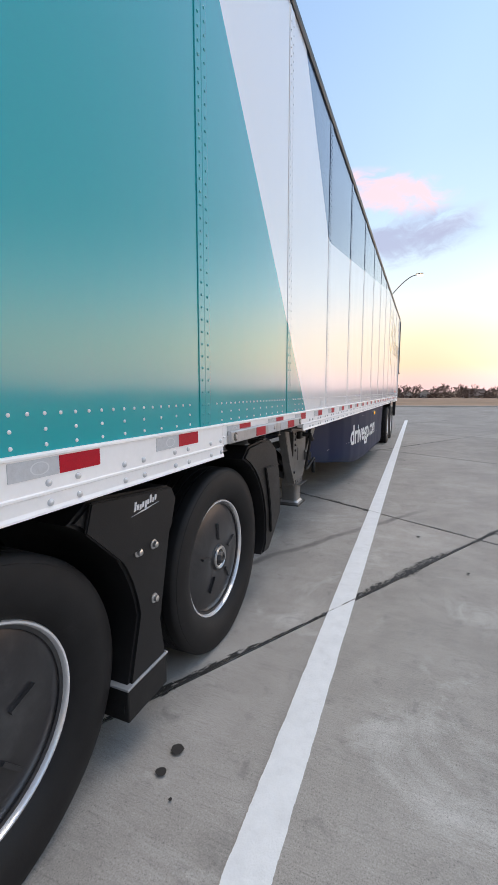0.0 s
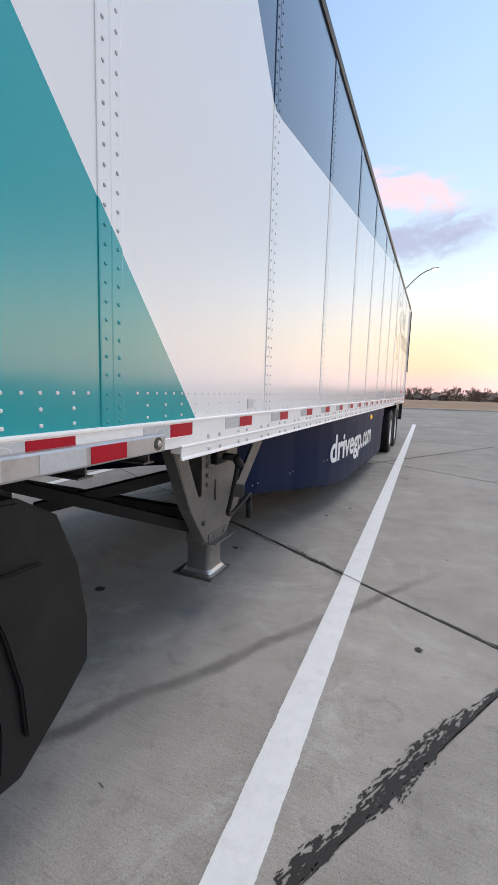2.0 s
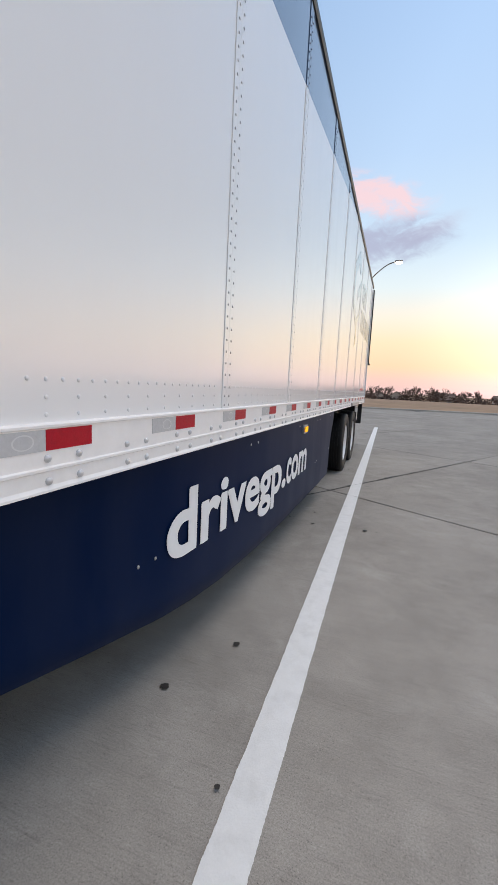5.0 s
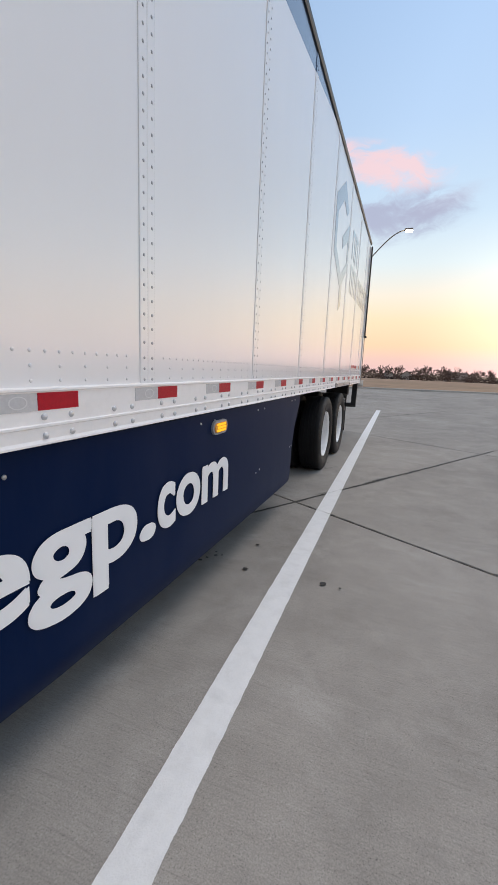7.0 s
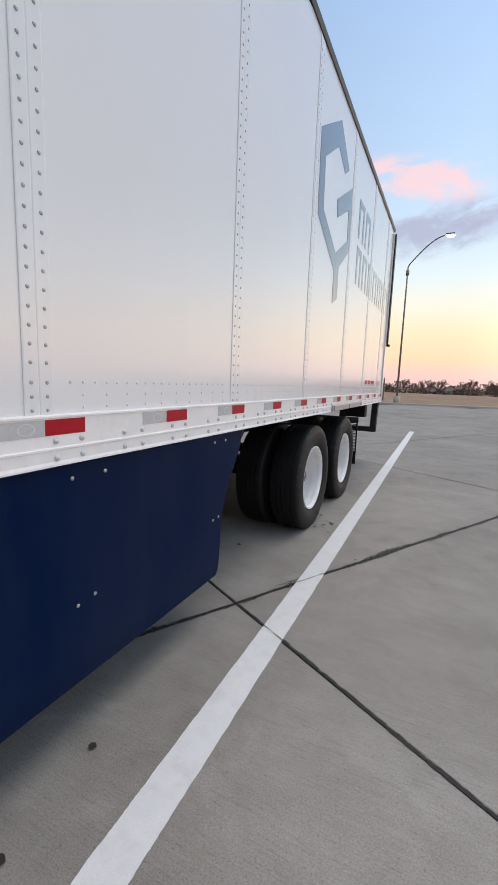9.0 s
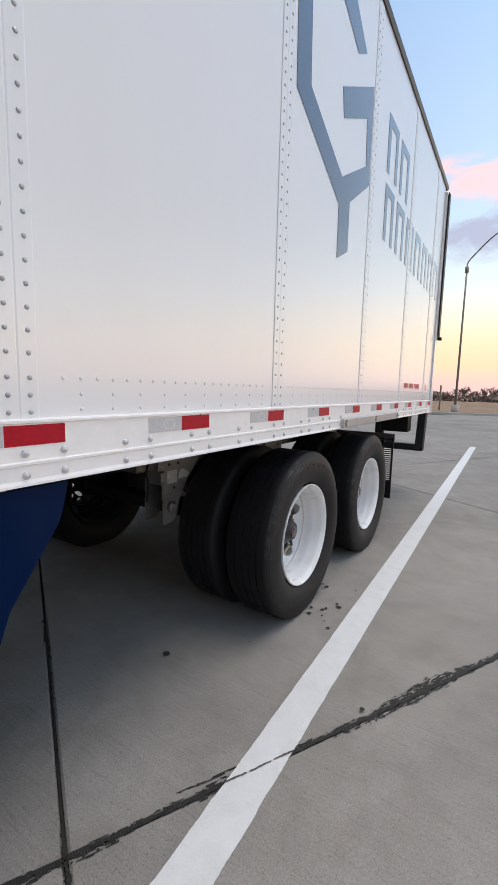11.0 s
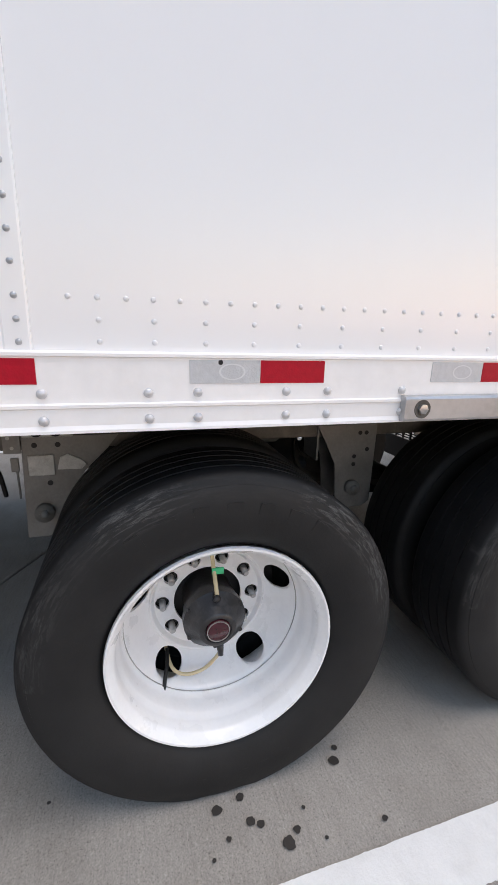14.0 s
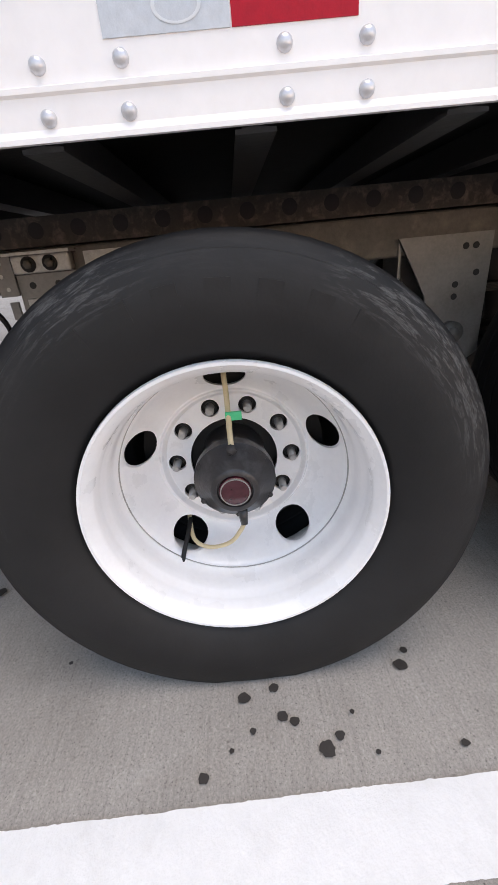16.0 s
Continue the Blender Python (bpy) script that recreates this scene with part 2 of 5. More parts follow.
def tyre_material(name, scuff=0.35, axle=None):
    m = bpy.data.materials.new(name)
    m.use_nodes = True
    n = Nodes(m.node_tree)
    geo = n.add("ShaderNodeNewGeometry").outputs["Position"]
    p = n.add("ShaderNodeBsdfPrincipled")
    col = n.ramp(n.noise(geo, 7, 5, 0.6), [(0.3, (0.0065, 0.0065, 0.0075, 1)), (0.7, (0.0125, 0.0125, 0.0135, 1))])
    worn = n.ramp(n.noise(geo, 4.5, 8, 0.75, 1.0), [(0.6, 0.0), (0.68, 1.0)])
    streak = n.ramp(n.noise(n.mapped(geo, scale=(1, 1, 4)), 26, 4, 0.7), [(0.4, 0.2), (0.6, 1.0)])
    col = n.mix(n.math("MULTIPLY", n.math("MULTIPLY", worn, streak), scuff), col, (0.13, 0.13, 0.13, 1))
    if axle is not None:
        sx = n.add("ShaderNodeSeparateXYZ")
        n.link(geo, sx.inputs[0])
        dy, dz = n.math("SUBTRACT", sx.outputs[1], axle), n.math("SUBTRACT", sx.outputs[2], 0.4885)
        r = n.math("SQRT", n.math("ADD", n.math("MULTIPLY", dy, dy), n.math("MULTIPLY", dz, dz)))
        dusty = n.ramp(r, [(0.0, 1.0), (0.475, 1.0), (0.498, 0.0)])
        col = n.mix(n.math("MULTIPLY", dusty, 0.8), col, n.ramp(n.noise(geo, 5.0, 5, 0.6), [(0.35, (0.014, 0.014, 0.0145, 1)), (0.65, (0.021, 0.021, 0.0215, 1))]))
        # rubbed shoulder: streaks that run round the tyre, in three stretches
        angle = n.math("ARCTAN2", dz, dy)
        polar = n.add("ShaderNodeCombineXYZ")
        n.link(n.math("MULTIPLY", angle, 3.0), polar.inputs[0])
        n.link(n.math("MULTIPLY", r, 42.0), polar.inputs[1])
        band = n.ramp(r, [(0.0, 0.0), (0.43, 0.0), (0.458, 0.7), (0.485, 1.0), (0.499, 0.8), (0.504, 0.0)])
        where = n.ramp(n.math("DIVIDE", angle, math.pi), [(0.0, 0.0), (0.08, 0.75), (0.2, 1.0), (0.33, 0.9), (0.38, 0.05), (0.56, 0.1), (0.62, 0.9), (0.68, 0.85), (0.74, 0.1), (0.88, 0.5), (0.97, 0.3)])
        mark_mask = n.ramp(n.noise(polar.outputs[0], 2.4, 8, 0.72, 0.5), [(0.49, 0.0), (0.57, 1.0)])
        fleck = n.ramp(n.noise(polar.outputs[0], 14.0, 5, 0.7), [(0.38, 0.25), (0.62, 1.0)])
        col = n.mix(n.math("MULTIPLY", n.math("MULTIPLY", band, where), n.math("MULTIPLY", n.math("MULTIPLY", mark_mask, fleck), 0.75)), col, (0.14, 0.14, 0.14, 1))
    n.link(col, p.inputs["Base Color"])
    p.inputs["Roughness"].default_value = 0.6
    p.inputs["Specular IOR Level"].default_value = 0.28
    b = n.add("ShaderNodeBump")
    b.inputs["Strength"].default_value = 0.15
    b.inputs["Distance"].default_value = 0.003
    n.link(n.noise(geo, 120, 3, 0.6), b.inputs["Height"])
    n.link(b.outputs[0], p.inputs["Normal"])
    n.link(p.outputs[0], n.add("ShaderNodeOutputMaterial").inputs[0])
    return m


WHITE = paint("white_gel_panel", (0.86, 0.86, 0.87, 1), 0.2, 0.03, 0.55)
TEAL = paint("teal_vinyl", (0.001, 0.335, 0.37, 1), 0.15, 0.03, 0.7)
NAVY = paint("slate_blue_vinyl", (0.019, 0.04, 0.095, 1), 0.14)
SKIRT = paint("navy_skirt", (0.0004, 0.0098, 0.047, 1), 0.36, 0.05, 0.0, 0.07)
LETTER = paint("white_vinyl_letters", (0.9, 0.91, 0.93, 1), 0.35, 0.02, 0.0)
RAIL = material("white_rail_paint", (0.91, 0.89, 0.885), 0.32, 0, 0.05, 2.5, 0.04, 30, ((0.5, 0.45, 0.4), 0.12, 5))
ALU = material("aluminium", (0.62, 0.63, 0.64), 0.34, 0.85, 0.1, 5, 0.05, 80)
GUARD = material("worn_aluminium", (0.5, 0.5, 0.51), 0.36, 0.7, 0.1, 5, 0.05, 80, ((0.25, 0.24, 0.23), 0.4, 7))
DARKRAIL = material("dark_top_rail", (0.05, 0.053, 0.06), 0.4, 0.3, 0.15, 4)
RIVET = material("rivet_metal", (0.62, 0.62, 0.64), 0.34, 0.45, 0.15, 40)
RED = material("red_reflector", (0.43, 0.002, 0.018), 0.42, 0, 0.15, 60, 0.1, 220, None, 0.0, 0.25)
SILVER = material("silver_reflector", (0.55, 0.57, 0.6), 0.3, 0.15, 0.1, 60, 0.1, 220, None, 0.3)
EMBLEM = material("pale_emblem", (0.68, 0.7, 0.72), 0.4, 0, 0.04)
WORN = [tyre_material("worn_tyre_rubber", 0.12, a) for a in (13.2195, 14.492)]
RUBBER2 = tyre_material("tyre_rubber", 0.1)
STRIP_RIVET = material("steel_rivet", (0.44, 0.45, 0.47), 0.3, 0.65, 0.15, 40)
PAINTED_RIVET = material("painted_rivet", (0.74, 0.74, 0.76), 0.3, 0.1, 0.06, 40)
RIM = material("white_rim_paint", (0.87, 0.87, 0.88), 0.28, 0, 0.04, 9, 0.02, 60, ((0.5, 0.5, 0.5), 0.12, 7), 0.2)
HUB = material("grey_hub_casting", (0.036, 0.035, 0.037), 0.33, 0.25, 0.2, 30, 0.1, 120, ((0.2, 0.2, 0.2), 0.2, 25))
STUD = material("zinc_stud", (0.5, 0.5, 0.5), 0.35, 0.9, 0.15, 60)
REDGLASS = material("red_sight_glass", (0.06, 0.012, 0.02), 0.08, 0, 0.3, 70, 0, 60, None, 0.6)
HOSE = material("cream_hose", (0.62, 0.52, 0.32), 0.45, 0, 0.1, 40)
GREEN = material("green_tag", (0.06, 0.55, 0.25), 0.4, 0, 0.08, 50)
BLACKPL = material("black_plastic", (0.0085, 0.0085, 0.0095), 0.5, 0, 0.18, 9, 0.12, 160, ((0.035, 0.035, 0.035), 0.35, 4), 0.0, 0.32)
COVER = material("dark_wheel_cover", (0.024, 0.024, 0.027), 0.3, 0.1, 0.2, 6, 0.02, 60, ((0.09, 0.09, 0.09), 0.4, 6))
CHROME = material("bright_ring", (0.88, 0.88, 0.9), 0.22, 0.55, 0.06, 20)
BRIGHT = material("dull_zinc", (0.42, 0.42, 0.41), 0.5, 0.3, 0.2, 30, 0.08, 90, ((0.2, 0.18, 0.16), 0.6, 22))
STEEL = material("weathered_steel", (0.095, 0.088, 0.08), 0.55, 0.35, 0.3, 7, 0.15, 90, ((0.2, 0.17, 0.14), 0.5, 14))
RUSTY = material("rusty_black_steel", (0.05, 0.043, 0.038), 0.65, 0.2, 0.35, 12, 0.2, 80, ((0.2, 0.16, 0.13), 0.75, 30))
GALV = material("galvanised_steel", (0.18, 0.176, 0.17), 0.5, 0.4, 0.2, 9, 0.08, 70, ((0.12, 0.11, 0.1), 0.5, 6))
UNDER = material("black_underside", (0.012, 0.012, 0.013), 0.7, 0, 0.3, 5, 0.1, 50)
CROSS = material("dull_crossmember", (0.1, 0.1, 0.102), 0.55, 0.3, 0.2, 6, 0.1, 60)
AMBER = material("amber_lens", (0.85, 0.32, 0.01), 0.2, 0, 0.2, 120, 0.1, 300, None, 0.5)
AMBERLIT = emitter("amber_led", (1.0, 0.5, 0.03, 1), 1.3)
BEZEL = material("grey_bezel", (0.33, 0.34, 0.36), 0.4, 0.2, 0.1, 40)
CONCRETE = concrete_material()
SEAL = material("joint_tar", (0.022, 0.021, 0.02), 0.7, 0, 0.4, 30, 0.4, 120)
OIL = material("oil_stain", (0.03, 0.026, 0.024), 0.65, 0, 0.3, 40)
CRACK = material("crack_dirt", (0.12, 0.11, 0.1), 0.9, 0, 0.3, 40)
LINE = material("road_paint", (0.8, 0.8, 0.8), 0.62, 0, 0.05, 12, 0.25, 150, ((0.5, 0.49, 0.48), 0.25, 9.0), 0, 0.4)
GRASS = material("dry_grass", (0.31, 0.2, 0.125), 0.9, 0, 0.35, 0.4, 0.3, 8, ((0.12, 0.1, 0.05), 0.6, 0.05))
KERB = material("kerb_concrete", (0.5, 0.47, 0.44), 0.85, 0, 0.15, 2, 0.1, 60)
BARK = material("bare_twigs", (0.19, 0.135, 0.115), 0.9, 0, 0.25, 3)
WOODS = material("winter_scrub", (0.15, 0.11, 0.092), 0.95, 0, 0.45, 0.3)
HOUSEW = material("pale_siding", (0.8, 0.74, 0.68), 0.8, 0, 0.08, 1)
ROOF = material("brown_shingle", (0.2, 0.15, 0.13), 0.9, 0, 0.2, 2)
PANE = material("dark_pane", (0.03, 0.035, 0.04), 0.1, 0, 0.1, 1)
POLE = material("bronze_pole", (0.26, 0.225, 0.2), 0.5, 0.3, 0.12, 4)
LAMPLIT = emitter("lit_lens", (1.0, 0.9, 0.68, 1), 18.0)


# ---------------------------------------------------------------- mesh helpers
def mesh_of(name, bm, mats, smooth=0.0):
    me = bpy.data.meshes.new(name)
    if smooth:
        for f in bm.faces:
            f.smooth = True
        for e in bm.edges:
            if len(e.link_faces) == 2 and e.calc_face_angle(0) > radians(smooth):
                e.smooth = False
    bm.normal_update()
    bm.to_mesh(me)
    bm.free()
    for m in mats if isinstance(mats, (list, tuple)) else [mats]:
        me.materials.append(m)
    return me


def part(name, bm, mat, parent=None, label="", smooth=0.0, kind=""):
    ob = new(name, mesh_of(name, bm, mat, smooth))
    ob.parent = parent
    return tagged(ob, label, "", "", kind)


def thing(name, label, category, group="", kind="", at=(0, 0, 0)):
    ob = new(name)
    ob.empty_display_size = 0.2
    ob.location = at
    return tagged(ob, label, category, group, kind)


def box(bm, x0, x1, y0, y1, z0, z1, bevel=0.0, m=None):
    vs = [bm.verts.new(Vector((x, y, z))) for x in (x0, x1) for y in (y0, y1) for z in (z0, z1)]
    fs = [bm.faces.new([vs[i] for i in q]) for q in ((0, 1, 3, 2), (4, 6, 7, 5), (0, 4, 5, 1), (2, 3, 7, 6), (0, 2, 6, 4), (1, 5, 7, 3))]
    if bevel:
        r = bmesh.ops.bevel(bm, geom=list({e for f in fs for e in f.edges}), offset=bevel, segments=2, affect="EDGES", profile=0.5)
        vs = list({v for f in r["faces"] for v in f.verts} | {v for v in vs if v.is_valid})
    if m is not None:
        bmesh.ops.transform(bm, matrix=m, verts=[v for v in vs if v.is_valid])
    return bm


def boxes(*args, bevel=0.0):
    bm = bmesh.new()
    for a in args:
        box(bm, *a, bevel=bevel)
    return bm


def beam(bm, a, b, wide, deep):
    """A square bar from a to b."""
    a, b = Vector(a), Vector(b)
    m = Matrix.Translation(a) @ (b - a).to_track_quat("Z", "Y").to_matrix().to_4x4()
    box(bm, -wide / 2, wide / 2, -deep / 2, deep / 2, 0, (b - a).length, 0, m)


def lathe(profile, steps=48, start=0.0, turn=360.0, bm=None):
    """Turn (x, r) points about the x axis."""
    bm = bm or bmesh.new()
    full = abs(turn) >= 359.9
    rings = []
    for i in range(steps if full else steps + 1):
        a = radians(start + turn * i / steps)
        rings.append([bm.verts.new((x, r * math.cos(a), r * math.sin(a))) for x, r in profile])
    n = len(rings)
    for i in range(n if full else n - 1):
        p, q = rings[i], rings[(i + 1) % n]
        for k in range(len(profile) - 1):
            bm.faces.new((p[k], p[k + 1], q[k + 1], q[k]))
    bmesh.ops.remove_doubles(bm, verts=bm.verts[:], dist=1e-6)
    bmesh.ops.recalc_face_normals(bm, faces=bm.faces[:])
    return bm


def rod(bm, a, b, r, sides=10, r2=None):
    a, b = Vector(a), Vector(b)
    q = (b - a).to_track_quat("Z", "Y").to_matrix()
    ends = []
    for c, rr in ((a, r), (b, r if r2 is None else r2)):
        ends.append([bm.verts.new(c + q @ Vector((rr * math.cos(2 * math.pi * i / sides), rr * math.sin(2 * math.pi * i / sides), 0))) for i in range(sides)])
    for i in range(sides):
        j = (i + 1) % sides
        bm.faces.new((ends[0][i], ends[0][j], ends[1][j], ends[1][i]))
    bm.faces.new(ends[0][::-1])
    bm.faces.new(ends[1])


def tube(bm, pts, r, sides=10):
    """A bent tube through the points, smoothed."""
    pts = [Vector(p) for p in pts]
    fine = []
    for i in range(len(pts) - 1):
        p0, p1, p2, p3 = pts[max(i - 1, 0)], pts[i], pts[i + 1], pts[min(i + 2, len(pts) - 1)]
        for k in range(6):
            t = k / 6
            fine.append(0.5 * ((2 * p1) + (p2 - p0) * t + (2 * p0 - 5 * p1 + 4 * p2 - p3) * t * t + (3 * p1 - p0 - 3 * p2 + p3) * t ** 3))
    fine.append(pts[-1])
    rings = []
    for i, p in enumerate(fine):
        d = (fine[min(i + 1, len(fine) - 1)] - fine[max(i - 1, 0)]).normalized()
        q = d.to_track_quat("Z", "Y").to_matrix()
        rings.append([bm.verts.new(p + q @ Vector((r * math.cos(2 * math.pi * k / sides), r * math.sin(2 * math.pi * k / sides), 0))) for k in range(sides)])
    for p, q in zip(rings, rings[1:]):
        for k in range(sides):
            bm.faces.new((p[k], p[(k + 1) % sides], q[(k + 1) % sides], q[k]))
    bm.faces.new(rings[0][::-1])
    bm.faces.new(rings[-1])


def sheet(bm, pts, x0, x1):
    """A flat plate in the y-z plane between x0 and x1 with the outline pts."""
    a = [bm.verts.new((x0, y, z)) for y, z in pts]
    b = [bm.verts.new((x1, y, z)) for y, z in pts]
    bm.faces.new(a[::-1])
    bm.faces.new(b)
    for i in range(len(pts)):
        j = (i + 1) % len(pts)
        bm.faces.new((a[i], a[j], b[j], b[i]))
    bmesh.ops.recalc_face_normals(bm, faces=bm.faces[:])
    return bm


def pierced(outline, windows, x0, x1):
    """A plate in the y-z plane between x0 and x1 with windows cut through it."""
    pts, rims, loops = [], [], []
    for loop in (outline, *windows):
        first = len(pts)
        pts += [Vector(p) for p in loop]
        loops.append(range(first, len(pts)))
        rims += [(first + i, first + (i + 1) % len(loop)) for i in range(len(loop))]
    v2, _, f2, _, _, _ = geometry.delaunay_2d_cdt(pts, rims, [], 1, 1e-6)

    def within(p, loop):
        inside = False
        for a, b in zip(loop, (*loop[1:], loop[0])):
            if (a[1] > p[1]) != (b[1] > p[1]) and p[0] < (b[0] - a[0]) * (p[1] - a[1]) / (b[1] - a[1]) + a[0]:
                inside = not inside
        return inside

    bm = bmesh.new()
    sides = [[bm.verts.new((x, p[0], p[1])) for p in v2] for x in (x0, x1)]
    for f in f2:
        c = sum((v2[i] for i in f), Vector((0, 0))) / len(f)
        if not within(c, outline) or any(within(c, w_) for w_ in windows):
            continue
        for vs in sides:
            bm.faces.new([vs[i] for i in f])
    for loop in loops:
        n = len(loop)
        for i in range(n):
            a, b = loop[i], loop[(i + 1) % n]
            bm.faces.new((sides[0][a], sides[0][b], sides[1][b], sides[1][a]))
    bmesh.ops.recalc_face_normals(bm, faces=bm.faces[:])
    return bm


def extruded(profile, y0, y1):
    """A closed (x, z) profile drawn along y."""
    bm = bmesh.new()
    a = [bm.verts.new((x, y0, z)) for x, z in profile]
    b = [bm.verts.new((x, y1, z)) for x, z in profile]
    bm.faces.new(a)
    bm.faces.new(b[::-1])
    for i in range(len(profile)):
        j = (i + 1) % len(profile)
        bm.faces.new((a[j], a[i], b[i], b[j]))
    bmesh.ops.recalc_face_normals(bm, faces=bm.faces[:])
    return bm


def dome_template(r, h, sides):
    """Verts and faces of one rivet head whose base faces -x."""
    vs, fs = [], []
    for f, hh in ((1.0, 0.0), (0.93, 0.45), (0.62, 0.85)):
        vs += [(hh * h, f * r * math.cos(2 * math.pi * i / sides), f * r * math.sin(2 * math.pi * i / sides)) for i in range(sides)]
    vs.append((h, 0, 0))
    for k in range(2):
        fs += [(k * sides + i, k * sides + (i + 1) % sides, (k + 1) * sides + (i + 1) % sides, (k + 1) * sides + i) for i in range(sides)]
    fs += [(2 * sides + i, 2 * sides + (i + 1) % sides, 3 * sides) for i in range(sides)]
    return vs, fs


def scattered(name, template, places, mat, parent, label="", colour=None):
    """Many small alike heads joined into one mesh."""
    vs, fs = template
    n = len(vs)
    allv, allf = [], []
    for i, (x, y, z) in enumerate(places):
        allv += [(x + a, y + b, z + c) for a, b, c in vs]
        allf += [tuple(k + i * n for k in f) for f in fs]
    me = bpy.data.meshes.new(name)
    me.from_pydata(allv, [], allf)
    mats = mat if isinstance(mat, list) else [mat]
    for m in mats:
        me.materials.append(m)
    for p in me.polygons:
        p.use_smooth = True
        if colour:
            p.material_index = colour(places[p.index // len(fs)][1], places[p.index // len(fs)][2])
    ob = new(name, me)
    ob.parent = parent
    return tagged(ob, label, "", "", "stuff")


# ---------------------------------------------------------------- ground: slabs, joints, paint, grass
A0, AP, AS = 6.13, 5.44, -0.555   # joints across: y = A0 + i AP + AS x
B0, BP, BS = 2.70, 8.85, 1.78     # joints along: y = B0 + j BP + BS x


def corner(i, j):
    x = (A0 + AP * i - B0 - BP * j) / (BS - AS)
    return Vector((x, A0 + AP * i + AS * x, 0))


def lot_edge(x):
    return 43.0 + 0.30 * x


pavement = tagged(new("pavement", None), "broom-finished grey concrete lot in large slabs", "pavement", "", "structure")
pbm = bmesh.new()
vs = [pbm.verts.new(p) for p in ((-300, -300, -0.03), (400, -300, -0.03), (400, lot_edge(400) + 1, -0.03), (-300, lot_edge(-300) + 1, -0.03))]
pbm.faces.new(vs)
part("joint_bed", pbm, SEAL, pavement)


def line_left(y):
    return 0.4595 - 0.0170 * y


def rough_strip(bm, a, b, width, step, jag, seed, z=0.003, gap=0.0):
    """A thin strip from a to b on the ground with ragged sides."""
    a, b = Vector(a), Vector(b)
    d = (b - a).normalized()
    s = Vector((-d.y, d.x, 0))
    n = max(2, int((b - a).length / step))
    last = None
    for i in range(n + 1):
        p = a + (b - a) * i / n
        q = p * 6 + Vector((seed, 0, 0))
        wl = width(i / n, p) * 0.5 + jag * (noise.noise(q * 2.2) + 0.8 * noise.noise(q * 17))
        wr = width(i / n, p) * 0.5 + jag * (noise.noise(q * 2.2 + Vector((0, 0, 9))) + 0.8 * noise.noise(q * 17 + Vector((0, 0, 5))))
        if wl + wr < 0.004 or (gap and noise.noise(p * 1.7 + Vector((seed, 3, 0))) < gap - 1):
            last = None
            continue
        pair = (bm.verts.new((p + s * wl).xy.to_3d() + Vector((0, 0, z))), bm.verts.new((p - s * wr).xy.to_3d() + Vector((0, 0, z))))
        if last:
            bm.faces.new((last[0], last[1], pair[1], pair[0]))
        last = pair


# painted lines, cut where the joints cross
line_bm = bmesh.new()
rough_strip(line_bm, (line_left(-2.5) + 0.072, -2.5, 0), (line_left(23.25) + 0.072, 23.25, 0), lambda t, p: 0.144, 0.007, 0.003, 1, 0.0045)
bmesh.ops.recalc_face_normals(line_bm, faces=line_bm.faces[:])
part("painted_line", line_bm, LINE, None)
tagged(bpy.data.objects["painted_line"], "worn white parking line painted on the concrete", "road marking", "", "structure")
line_bm = bmesh.new()
rough_strip(line_bm, (-3.79, -2, 0), (-4.19, 22, 0), lambda t, p: 0.146, 0.05, 0.003, 5, 0.004)
part("painted_line", line_bm, LINE, None)
tagged(bpy.data.objects["painted_line.001"], "worn white parking line beyond the trailer", "road marking", "", "structure")

# tar squeezed out of the joints
def tar_at(along, off, wide, seed):
    """Whether a grain of tar lies there: a thin core, ragged smears beside it, loose parallel streaks."""
    core = 0.0045 + 0.003 * noise.noise(Vector((along * 9, seed, 0))) + 0.002 * noise.noise(Vector((along * 40, seed, 4)))
    if abs(off) < core:
        return True
    side = 1 if off > 0 else -1
    reach = wide * (0.5 + 1.1 * noise.noise(Vector((along * 1.3, side * 3.1, seed))) + 0.45 * noise.noise(Vector((along * 6, side * 2.2, seed + 2))))
    grain = noise.noise(Vector((along * 24, off * 130, seed))) + 0.6 * noise.noise(Vector((along * 70, off * 260, seed + 5)))
    if abs(off) < reach and grain > -0.5 + 0.7 * abs(off) / max(reach, 0.001):
        return True
    lane = 0.8 * wide + 0.012 * noise.noise(Vector((along * 1.1, side, seed + 8)))
    return noise.noise(Vector((along * 1.9, side * 5.5, seed + 1))) > 0.3 and abs(abs(off) - lane) < 0.005 + 0.006 * noise.noise(Vector((along * 11, side, seed))) and grain > -0.15


